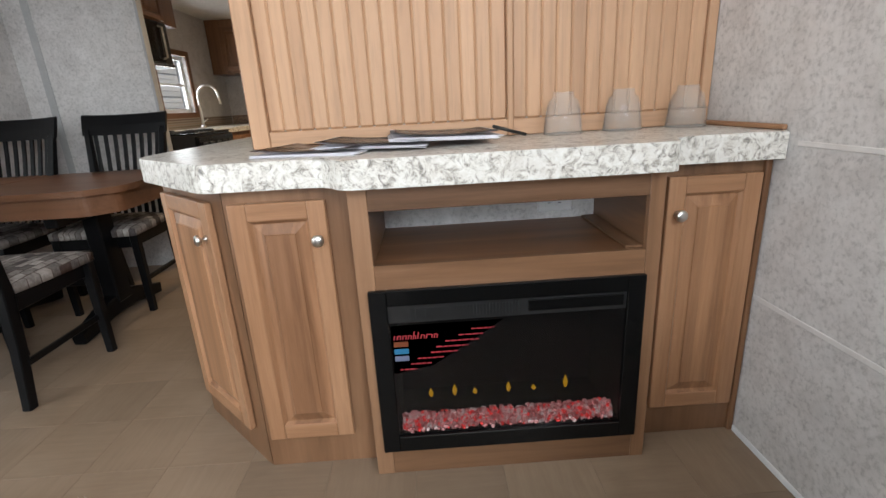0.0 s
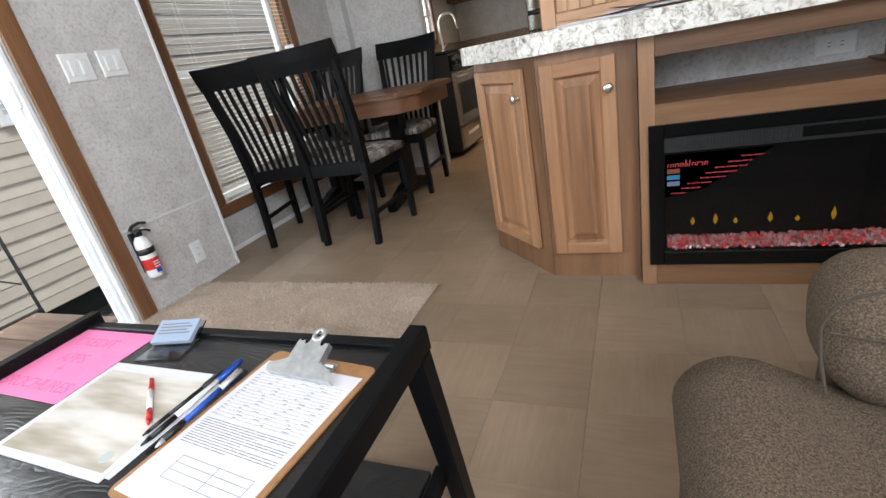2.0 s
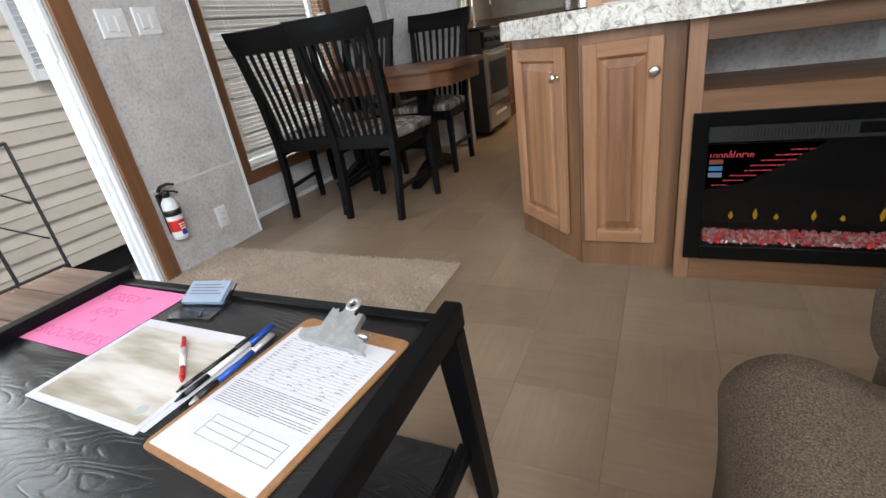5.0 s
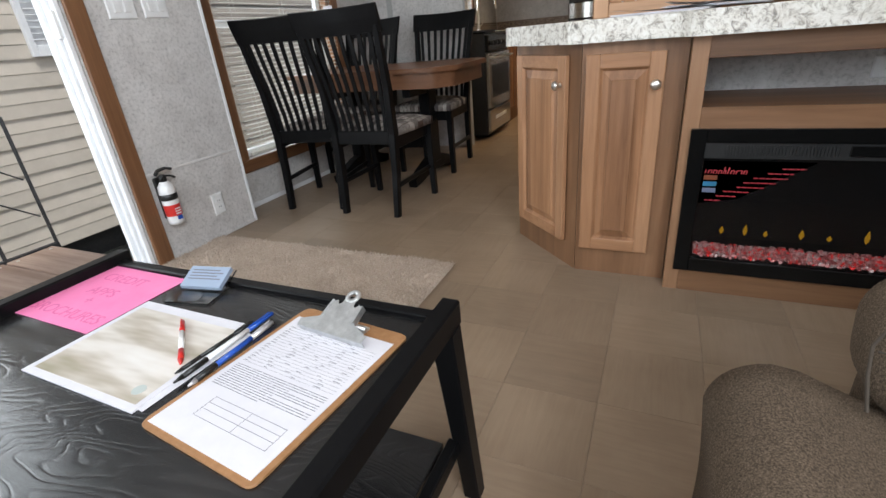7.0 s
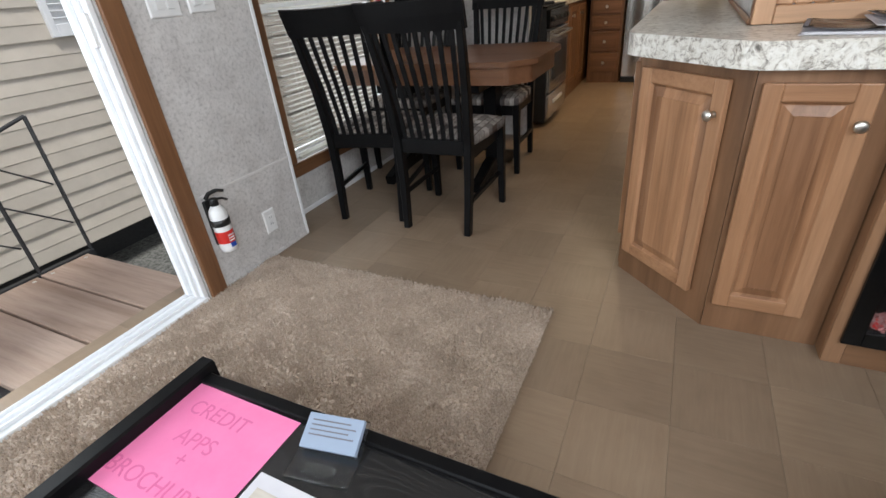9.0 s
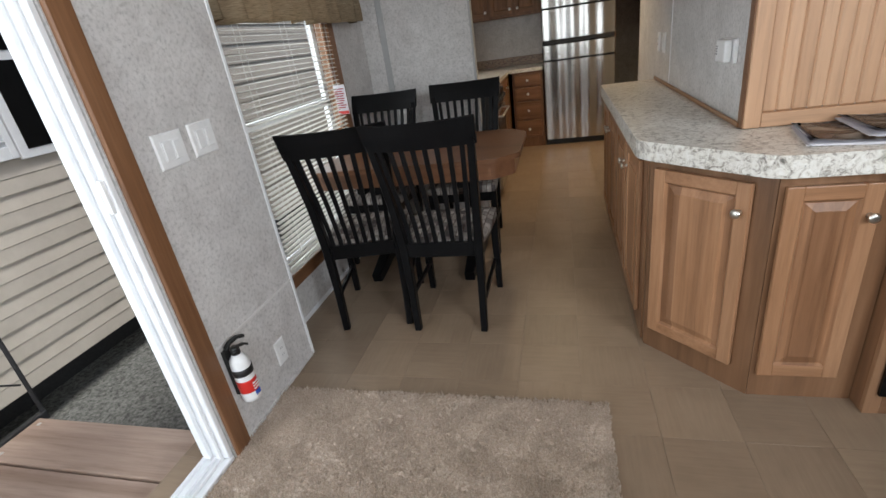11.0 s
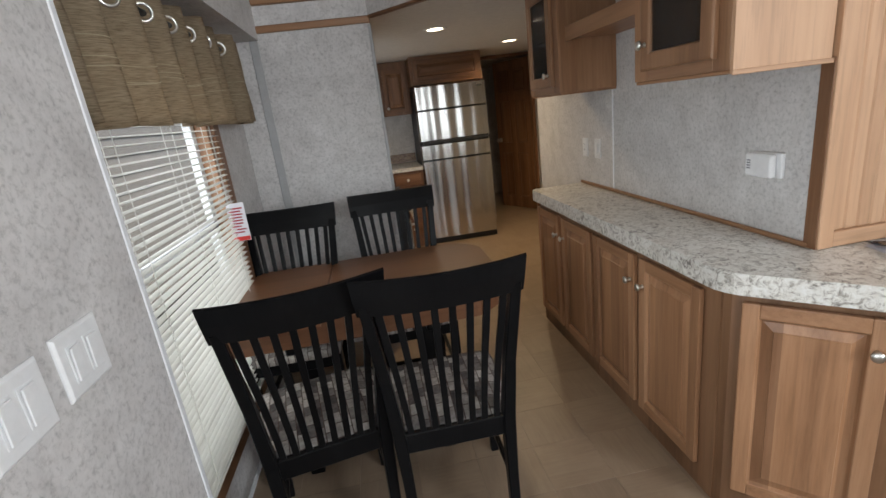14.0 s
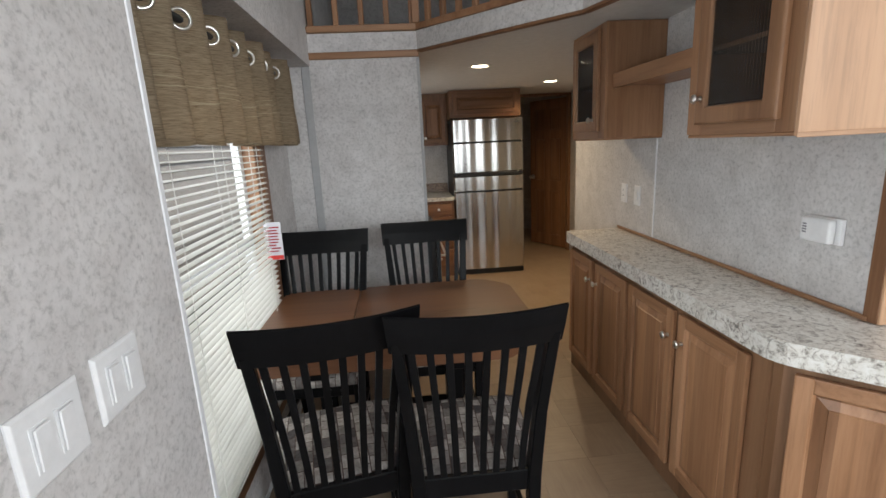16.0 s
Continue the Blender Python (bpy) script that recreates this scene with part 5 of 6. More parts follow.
# ---- on the counter ----
for i, (gx, gy) in enumerate(((0.415, 1.43), (0.605, 1.455), (0.80, 1.45))):
    g = thing("glass_lamp_shade", (gx, gy, 0.915), "ribbed clear glass lamp shade standing on the counter", "glass shade", "glass shades on the counter")
    part("shade", lathe([(0.054, 0.0015), (0.056, 0.003), (0.052, 0.04), (0.048, 0.074), (0.041, 0.098), (0.030, 0.108), (0.029, 0.123), (0.026, 0.123), (0.027, 0.106), (0.037, 0.095), (0.045, 0.072), (0.049, 0.04), (0.0525, 0.0015)], 72, (gx, gy, 0.915), 24, 0.045), shade_glass, g, "", True)
rnd = random.Random(9)


def printed_cover(name, dark, mid, pale):
    m = mat(name, 0.22)
    v = coords(m, (5, 9, 1))
    n = noise_tex(m, v, 1.0, 4, 0.6, 1.2)
    link(m, ramp(m, n, [(0.32, dark), (0.47, mid), (0.62, pale)]), bsdf(m).inputs["Base Color"])
    return m


MAGS = ((-0.285, 1.325, 0.0, -11, 0.007, ((0.05, 0.025, 0.015), (0.22, 0.12, 0.07), (0.62, 0.52, 0.42)), "glossy open brochure with brown interior photos on the counter"),
        (-0.135, 1.350, 0.009, -5, 0.006, ((0.02, 0.018, 0.017), (0.10, 0.07, 0.05), (0.40, 0.36, 0.33)), "glossy dark-printed brochure lying on another brochure"),
        (0.045, 1.365, 0.018, 4, 0.009, ((0.03, 0.03, 0.04), (0.20, 0.15, 0.12), (0.55, 0.50, 0.46)), "stack of folded brochures with curling printed cover"))
for x, y, dz, a, t, tones, lab in MAGS:
    w, h = 0.285, 0.262
    mg = thing("magazine", (x, y, 0.9155 + dz), lab, "magazine", "magazines on the counter")
    m = pose(x, y, 0.9155 + dz, 0, 1.6 if dz else 0, a)
    for k in range(4):
        part("page", turn(B(-w / 2, w / 2, -h / 2, h / 2, 0, t / 4 - 0.0003, 0.0002), m @ pose(rnd.uniform(-0.009, 0.009), rnd.uniform(-0.006, 0.003), k * t / 4, 0, 0, rnd.uniform(-2.5, 2.5))), paper_m, mg)
    def leaf_sheet(x0, x1, y0, y1, lift):
        bm = bmesh.new()
        g = [[bm.verts.new((x0 + (x1 - x0) * p / 12, y0 + (y1 - y0) * q / 3, t + lift + 0.012 * (abs(p - 6) / 6) ** 2.2 * (1 - 0.25 * q / 3) + 0.004 * math.sin(p / 12 * math.pi))) for q in range(4)] for p in range(13)]
        for p in range(12):
            for q in range(3):
                bm.faces.new((g[p][q], g[p + 1][q], g[p + 1][q + 1], g[p][q + 1]))
        bmesh.ops.solidify(bm, geom=bm.faces[:], thickness=-0.0006)
        return bm
    cov = part("cover", turn(leaf_sheet(-w / 2, w / 2, -h / 2, h / 2, 0.0), m), paper_m, mg, "curling white-edged cover", True)
    part("print", turn(leaf_sheet(-w / 2 + 0.012, w / 2 - 0.012, -h / 2 + 0.012, h / 2 - 0.012, 0.0012), m), printed_cover("printed_photo", *tones), cov, "brown interior photo", True)
dp = thing("pen", (0.22, 1.43, 0.94), "black plastic pen lying on the brochures", "pen")
part("barrel", tube([(0.20, 1.40, 0.953), (0.30, 1.415, 0.923)], 0.005, 8), black_plastic, dp, "", True)

# ---- upper cabinets ----
def glass_cabinet(y0, y1, z0, z1, door_y0, door_y1, knob_y, label, x=-0.85):
    c = thing("wall_cabinet", (-0.69, (y0 + y1) / 2, z0), label, "cabinet", "wall cabinets")
    bm = B(-0.838, -0.533, y0, y0 + 0.018, z0, z1, 0.001)
    part("side", bm, oak_z, c)
    part("side", B(-0.838, -0.533, y1 - 0.018, y1, z0, z1, 0.001), oak_z, c)
    part("bottom", B(-0.845, -0.533, y0, y1, z0 - 0.012, z0, 0.003), oak_y, c)
    part("top", B(-0.838, -0.533, y0 + 0.018, y1 - 0.018, z1 - 0.018, z1), oak_y, c)
    part("back", B(-0.545, -0.533, y0 + 0.018, y1 - 0.018, z0, z1 - 0.018), oak_z, c)
    part("shelf", B(-0.82, -0.545, y0 + 0.018, y1 - 0.018, (z0 + z1) / 2 - 0.008, (z0 + z1) / 2 + 0.008, 0.001), oak_y, c)
    part("stile", B(-0.85, -0.838, y0, door_y0 + 0.02, z0, z1, 0.001), oak_z, c)
    part("stile", B(-0.85, -0.838, door_y1 - 0.02, y1, z0, z1, 0.001), oak_z, c)
    part('rail', B(-0.85, -0.838, door_y0 + 0.02, door_y1 - 0.02, z0, z0 + 0.06, 0.001), oak_y, c)
    part('rail', B(-0.85, -0.838, door_y0 + 0.02, door_y1 - 0.02, z1 - 0.05, z1, 0.001), oak_y, c)
    w, h = door_y1 - door_y0, z1 - z0 - 0.06
    m = pose(-0.851, door_y1, z0 + 0.035, 0, 0, -90)
    s, o = 0.06, 0.019
    bm = rings([(0, 0), (0, o - 0.006), (0.003, o - 0.002), (0.008, o), (s - 0.008, o), (s - 0.003, o - 0.004), (s, 0.004), (s, 0)], w, h, False, False)
    d = part("door", turn(bm, m), oak_z, c)
    part("reeded_pane", turn(B(s - 0.004, w - s + 0.004, -0.008, -0.004, s - 0.004, h - s + 0.004), m), cab_pane, d, "dark reeded glass pane")
    n = int((w - 2 * s) / 0.013)
    for k in range(n):
        xx = s + (k + 0.5) * (w - 2 * s) / n
        part("reed", turn(tube([(xx, -0.009, s), (xx, -0.009, h - s)], 0.0035, 6), m), cab_pane, d)
    knob(d, m, door_y1 - knob_y, 0.06 if knob_y > 2.5 else 0.085, o)
    return c


gc2 = glass_cabinet(1.537, 2.02, 1.49, 2.055, 1.585, 1.955, 1.925, "maple wall cabinet with reeded glass door beside the beadboard")
part("end_veneer", B(-0.85, -0.541, 1.523, 1.536, 1.478, 2.055, 0.001), bead_wood, gc2, "pale maple end veneer")
part("end_strip", B(-0.856, -0.538, 1.516, 1.5225, 1.474, 1.488, 0.002), bead_x, gc2)
gc1 = glass_cabinet(2.74, 3.19, 1.49, 2.055, 2.80, 3.15, 2.85, "maple wall cabinet with reeded glass door over the counter end")
sh = thing("display_shelf", (-0.7, 2.37, 1.74), "maple bridge shelf between the wall cabinets with a small lamp", "shelf")
part("board", B(-0.80, -0.535, 2.022, 2.738, 1.745, 1.76, 0.002), oak_y, sh)
part("fascia", B(-0.812, -0.795, 2.022, 2.738, 1.735, 1.805, 0.002), oak_y, sh)
part("lamp", lathe([(0.028, 0), (0.028, 0.008), (0.02, 0.009)], 20, (-0.70, 2.12, 1.7355)), lamp_glow, sh, "small lit puck lamp")

# ---- kitchen ----
for i, (lx, ly) in enumerate(((-1.265, 4.04), (-0.36, 5.15))):
    l = thing("ceiling_light", (lx, ly, KIT), "round recessed warm ceiling light, lit", "ceiling light", "recessed ceiling lights")
    part("trim_ring", lathe([(0.062, -0.002), (0.085, -0.006), (0.088, -0.003), (0.088, -0.0005), (0.062, -0.0005)], 32, (lx, ly, KIT)), white_plastic, l, "", True)
    part("lens", lathe([(0.061, -0.0045), (0.061, -0.002), (0.001, -0.002)], 32, (lx, ly, KIT)), lamp_glow, l, "glowing lens")
    sp = new("downlight", bpy.data.lights.new("downlight", "AREA"))
    sp.data.shape, sp.data.size, sp.data.energy, sp.data.color, sp.data.spread = "DISK", 0.11, 9, (1.0, 0.72, 0.42), radians(150)
    sp.matrix_world = look((lx, ly, KIT - 0.012), (lx, ly, 0))

fr = thing("refrigerator", (-0.945, 5.8, 0), "brushed stainless steel top-freezer refrigerator", "refrigerator")
part("body", B(-1.335, -0.555, 5.56, 6.19, 0.02, 1.72, 0.006), black_plastic, fr)
def fridge_door(z0, z1):
    bm = bmesh.new()
    N = 60
    rows = []
    for i in range(N + 1):
        a = -1 + 2 * i / N
        x = -0.945 + a * 0.392
        y = 5.485 + 0.014 * abs(a) ** 2.5 + 0.0026 * math.sin(a * 15 + 0.6) + (0.02 if abs(a) == 1 else 0)
        rows.append([bm.verts.new((x, y + dy, z)) for z, dy in ((z0, 0.015), (z0 + 0.008, 0), (z1 - 0.008, 0), (z1, 0.015), (z1, 0.07), (z0, 0.07))])
    for r0, r1 in zip(rows, rows[1:]):
        for k in range(6):
            bm.faces.new((r0[k], r0[(k + 1) % 6], r1[(k + 1) % 6], r1[k]))
    bm.faces.new(rows[0])
    bm.faces.new(rows[-1][::-1])
    bmesh.ops.recalc_face_normals(bm, faces=bm.faces[:])
    return bm
part("lower_door", fridge_door(0.06, 0.955), steel_m, fr)
part("drawer_band", fridge_door(0.962, 1.13), steel_m, fr)
part("handle_recess", B(-1.30, -0.57, 5.482, 5.55, 1.132, 1.165, 0.004), black_plastic, fr, "dark recessed handle strip")
part("freezer_door", fridge_door(1.168, 1.49), steel_m, fr)
part("top_band", fridge_door(1.497, 1.745), steel_m, fr)
part("kick_plate", B(-1.33, -0.56, 5.52, 5.56, 0.0, 0.055, 0.003), black_plastic, fr)
part("badge", B(-0.66, -0.60, 5.482, 5.495, 1.69, 1.705, 0.001), iron, fr)
for z in (0.90, 1.43):
    part("ring_pull", tube([(-1.02, 5.484, z + 0.05), (-1.04, 5.476, z + 0.02), (-1.01, 5.474, z - 0.02)], 0.0035, 6), black_plastic, fr)
setting("trim_fridge_panel", B(-0.552, -0.505, 5.95, 6.19, 0, 2.05, 0.003), doak_z, "stained wooden panel beside the refrigerator", "trim")
oc = thing("wall_cabinet", (-0.95, 5.85, 1.76), "stained wall cabinet above the refrigerator", "cabinet", "wall cabinets")
part("body", B(-1.345, -0.556, 5.60, 6.19, 1.762, 2.055, 0.002), doak_x, oc)
panel_door(oc, pose(-1.31, 5.599, 1.80), 0.72, 0.22, None, doak_x)
uc = thing("wall_cabinet", (-1.6, 5.99, 1.48), "stained wall cabinet with raised-panel doors", "cabinet", "wall cabinets")
part("body", B(-2.40, -1.347, 5.86, 6.19, 1.48, 2.055, 0.002), doak_z, uc)
panel_door(uc, pose(-1.64, 5.859, 1.515), 0.26, 0.46, (0.03, 0.05), doak_z, stile=0.045)
panel_door(uc, pose(-1.93, 5.859, 1.515), 0.26, 0.46, (0.23, 0.05), doak_z, stile=0.045)
panel_door(uc, pose(-2.25, 5.859, 1.515), 0.29, 0.46, (0.26, 0.05), doak_z, stile=0.045)
dc = thing("drawer_cabinet", (-1.51, 5.8, 0), "stained kitchen cabinet with four drawers", "cabinet", "kitchen cabinets")
part("body", B(-1.70, -1.347, 5.512, 6.19, 0, 0.875, 0.002), doak_z, dc)
for z0, z1 in ((0.115, 0.32), (0.335, 0.54), (0.555, 0.70), (0.715, 0.85)):
    d = part("drawer_front", turn(rings([(0, 0), (0, 0.012), (0.006, 0.018), (0.03, 0.018), (0.034, 0.015), (0.04, 0.017)], 0.30, z1 - z0), pose(-1.675, 5.511, z0)), doak_x, dc)
    knob(d, pose(-1.675, 5.511, z0), 0.15, (z1 - z0) / 2, 0.018)
kc = thing("kitchen_cabinet", (-2.1, 4.9, 0), "stained kitchen sink cabinet with panel doors", "cabinet", "kitchen cabinets")
part("body", B(WX + 0.002, -1.76, 4.262, 6.19, 0, 0.875, 0.002), doak_z, kc)
for y0, y1 in ((4.30, 4.68), (4.70, 5.08), (5.10, 5.46)):
    panel_door(kc, pose(-1.759, y0, 0.10, 0, 0, 90), y1 - y0, 0.74, (0.05, 0.66), doak_z, stile=0.05)
kt = thing("countertop", (-2.0, 5.2, 0.876), "brown granite-look laminate kitchen countertop", "countertop")
part("slab", prism([(WX + 0.002, 4.255), (-1.735, 4.255), (-1.735, 5.48), (-1.345, 5.48), (-1.345, 6.19), (WX + 0.002, 6.19)], 0.877, 0.915, 0.004), lam, kt)
mosaic = mat("mosaic_strip", 0.35)
bt = node(mosaic, "TexBrick", Scale=22.0)
bt.inputs["Color1"].default_value, bt.inputs["Color2"].default_value, bt.inputs["Mortar"].default_value = (0.10, 0.05, 0.035, 1), (0.33, 0.24, 0.17, 1), (0.3, 0.27, 0.23, 1)
mpx = node(mosaic, "Mapping")
mpx.inputs["Rotation"].default_value = (radians(90), 0, 0)
tcx = node(mosaic, "TexCoord")
link(mosaic, tcx.outputs["Object"], mpx.inputs["Vector"])
link(mosaic, mpx.outputs[0], bt.inputs["Vector"])
link(mosaic, bt.outputs["Color"], bsdf(mosaic).inputs["Base Color"])
setting("trim_mosaic", B(WX + 0.014, -1.347, 6.178, 6.198, 0.918, 1.02, 0.001), mosaic, "brown mosaic tile strip behind the counter", "trim")
setting("trim_mosaic_west", B(WX + 0.001, WX + 0.012, 4.26, 6.17, 0.918, 1.02, 0.001), mosaic, "brown mosaic tile strip behind the sink", "trim")
# stove
st = thing("stove", (-1.98, 3.93, 0), "stainless and black gas kitchen range", "stove")
SX, SY0, SY1 = -1.70, 3.60, 4.25
part("body", B(-2.38, SX, SY0, SY1, 0.03, 0.90, 0.004), black_plastic, st)
part("oven_door", B(SX, SX + 0.035, SY0 + 0.01, SY1 - 0.01, 0.27, 0.74, 0.006), steel_m, st)
part("oven_window", B(SX + 0.034, SX + 0.038, SY0 + 0.08, SY1 - 0.08, 0.36, 0.64, 0.001), black_gloss, st)
part("oven_handle", tube([(SX + 0.034, SY0 + 0.06, 0.70), (SX + 0.075, SY0 + 0.06, 0.70), (SX + 0.075, SY1 - 0.06, 0.70), (SX + 0.034, SY1 - 0.06, 0.70)], 0.009, 10), chrome, st, "", True)
part("drawer", B(SX, SX + 0.03, SY0 + 0.01, SY1 - 0.01, 0.06, 0.255, 0.005), steel_m, st)
part("drawer_grip", B(SX + 0.029, SX + 0.034, SY0 + 0.16, SY1 - 0.16, 0.16, 0.19, 0.001), white_plastic, st, "pale grip strip")
part("control_panel", B(SX - 0.01, SX + 0.03, SY0 + 0.005, SY1 - 0.005, 0.755, 0.885, 0.006), black_gloss, st)
for k in range(5):
    y = SY0 + 0.08 + k * 0.12
    part("control_knob", turn(lathe([(0.02, 0), (0.019, 0.02), (0.012, 0.024)], 16), pose(SX + 0.03, y, 0.82, 0, 90)), black_plastic, st, "", True)
for gy in (SY0 + 0.16, SY1 - 0.16):
    for gx in (-2.2, -1.88):
        g = part("grate", B(gx - 0.12, gx + 0.12, gy - 0.006, gy + 0.006, 0.91, 0.928, 0.003), iron, st)
        part("grate_bar", B(gx - 0.006, gx + 0.006, gy - 0.12, gy + 0.12, 0.911, 0.929, 0.003), iron, g)
part("cooktop", B(-2.38, SX + 0.01, SY0 + 0.005, SY1 - 0.005, 0.90, 0.91, 0.003), black_gloss, st)
mw = thing("microwave", (-2.2, 3.93, 1.42), "black over-range microwave oven", "microwave")
part("body", B(WX + 0.003, -2.05, SY0, SY1, 1.42, 1.76, 0.004), black_plastic, mw)
part("door", B(-2.05, -2.03, SY0 + 0.005, SY1 - 0.15, 1.45, 1.755, 0.004), black_gloss, mw)
part("handle", tube([(-2.03, SY1 - 0.17, 1.48), (-2.0, SY1 - 0.17, 1.49), (-2.0, SY1 - 0.17, 1.71), (-2.03, SY1 - 0.17, 1.72)], 0.008, 8), chrome, mw, "", True)
part("vent", B(-2.05, -2.032, SY0 + 0.005, SY1 - 0.005, 1.422, 1.447, 0.002), steel_m, mw)
wc = thing("wall_cabinet", (-2.24, 3.93, 1.77), "stained wall cabinet above the microwave", "cabinet", "wall cabinets")
part("body", B(WX + 0.003, -2.08, SY0 - 0.2, 4.5, 1.765, 2.055, 0.002), doak_z, wc)
panel_door(wc, pose(-2.079, SY0, 1.78, 0, 0, 90), 0.33, 0.26, None, doak_z, stile=0.045)
panel_door(wc, pose(-2.079, SY0 + 0.34, 1.78, 0, 0, 90), 0.33, 0.26, None, doak_z, stile=0.045)
# sink window and tap
w2 = thing("window_2", (WX, 4.94, 1.07), "small kitchen window with stained casing above the sink", "window", kind="structure")
for a in ((4.575, 4.632, 1.02, 1.67), (5.25, 5.31, 1.02, 1.67)):
    part("window_casing", B(WX, WX + 0.016, *a, 0.003), doak_z, w2)
part("window_casing", B(WX, WX + 0.016, 4.632, 5.25, 1.02, 1.072, 0.003), doak_y, w2)
part("window_casing", B(WX, WX + 0.016, 4.632, 5.25, 1.618, 1.67, 0.003), doak_y, w2)
for a in ((4.632, 4.67, 1.072, 1.618), (5.21, 5.249, 1.072, 1.618)):
    part("sash_stile", B(WX - 0.07, WX - 0.04, *a, 0.002), white_vinyl, w2)
for a in ((4.67, 5.21, 1.072, 1.11), (4.67, 5.21, 1.33, 1.355), (4.67, 5.21, 1.58, 1.618)):
    part("sash_rail", B(WX - 0.07, WX - 0.04, *a, 0.002), white_vinyl, w2)
p = part("pane", B(WX - 0.058, WX - 0.053, 4.671, 5.209, 1.111, 1.579), window_pane, w2)
p.visible_shadow = False
tap = thing("kitchen_tap", (-2.24, 5.0, 0.915), "brushed nickel gooseneck kitchen tap", "tap")
arc = [(-2.24, 5.0, 0.916), (-2.24, 5.0, 1.22)] + [(-2.24 + 0.10 * (1 - math.cos(a)), 5.0, 1.22 + 0.10 * math.sin(a)) for a in [k * math.pi / 10 for k in range(1, 11)]] + [(-2.03, 5.0, 1.14)]
part("spout", tube(arc, 0.013, 12), chrome, tap, "", True)
part("base", lathe([(0.03, 0.001), (0.03, 0.01), (0.018, 0.03)], 18, (-2.24, 5.0, 0.915)), chrome, tap, "", True)
part("lever", tube([(-2.24, 5.02, 0.97), (-2.22, 5.08, 1.0)], 0.007, 8), chrome, tap, "", True)
# hall door, standing ajar
hd = thing("door_2", (0.29, 6.5, 0), "stained six-panel hall door standing ajar", "door", kind="structure")
dm = pose(0.285, 6.46, 0.01, 0, 0, 119)
leafw, leafh = 0.66, 2.0
leaf = part("leaf", turn(B(0, leafw, -0.017, 0.017, 0, leafh, 0.003), dm), doak_z, hd)
for x in (0.09, 0.37):
    for z0, z1 in ((0.16, 0.78), (0.92, 1.48), (1.60, 1.88)):
        for flip in (0, 1):
            mm = dm @ (pose(x, -0.0171, z0) if not flip else pose(x + 0.2, 0.0171, z0, 0, 0, 180))
            part("panel", turn(rings([(0, 0), (0.004, 0.008), (0.012, 0.008), (0.022, 0.002), (0.05, 0.009), (0.055, 0.009)], 0.2, z1 - z0), mm), doak_z, leaf)
part("door_knob", turn(lathe([(0.03, 0), (0.03, 0.006), (0.01, 0.012), (0.01, 0.035), (0.026, 0.045), (0.028, 0.06), (0.015, 0.072)], 20), dm @ pose(leafw - 0.06, 0.017, 0.96, -90)), chrome, leaf, "brushed nickel door knob", True)
part("door_knob", turn(lathe([(0.03, 0), (0.03, 0.006), (0.01, 0.012), (0.01, 0.035), (0.026, 0.045), (0.028, 0.06), (0.015, 0.072)], 20), dm @ pose(leafw - 0.06, -0.017, 0.96, 90)), chrome, leaf, "brushed nickel door knob", True)
setting("trim_hall_jamb", B(0.26, 0.298, 6.36, 6.44, 0, 2.05, 0.003), doak_z, "stained hall door jamb", "trim")
setting("trim_hall_head", B(-0.5, 0.298, 6.36, 6.42, 2.02, 2.055, 0.003), doak_x, "stained hall door head", "trim")

# ---- outside ----
hs = thing("neighbour_house", (-4.8, 2.0, -0.75), "neighbouring house with beige lap siding", "house")
HX = -4.7
part("core", B(HX - 0.5, HX - 0.02, -9, 12, -0.42, 3.6), siding_m, hs)
# upright dark board in place of the shade under the open floor
part("skirting_shadow", B(HX - 0.5, HX - 0.42, -9, 12, -0.75, -0.421), iron, hs, "dark board painted as the shade in the open space under the house")
sid = bpy.data.meshes.new("siding_board")
bm = bmesh.new()
E_ = 0.204
pr = [(0.0, 0.0), (0.016, 0.0), (0.018, 0.006), (0.013, 0.10), (0.017, 0.106), (0.003, E_ - 0.001), (0.0, E_)]
ends = [[bm.verts.new((x, y, z)) for x, z in pr] for y in (-9, 12)]
for k in range(len(pr)):
    q = (k + 1) % len(pr)
    bm.faces.new((ends[0][k], ends[0][q], ends[1][q], ends[1][k]))
bm.faces.new(ends[0][::-1])
bm.faces.new(ends[1])
bmesh.ops.recalc_face_normals(bm, faces=bm.faces[:])
bm.to_mesh(sid)
sid.materials.append(siding_m)
for k in range(19):
    o = new("siding_board", sid)
    o.parent = hs
    o.matrix_local = pose(HX - 0.02 + 4.8, -2.0, -0.42 + 0.75 + k * E_)
part("eave", B(HX - 0.3, HX + 0.35, -9, 12, 3.46, 3.56, 0.01), white_vinyl, hs)
part("roof", turn(B(-2.2, 0.4, -9, 12, 0, 0.06, 0.005), pose(HX + 0.0, 0, 3.6, 0, 18, 0)), iron, hs)
hw = part("window", B(HX - 0.01, HX + 0.02, 2.06, 2.90, 1.0, 2.3, 0.004), white_vinyl, hs, "white framed window")
for z0, z1 in ((1.06, 1.62), (1.68, 2.24)):
    part("pane", B(HX + 0.019, HX + 0.024, 2.12, 2.84, z0, z1), black_gloss, hw, "dark glass pane")


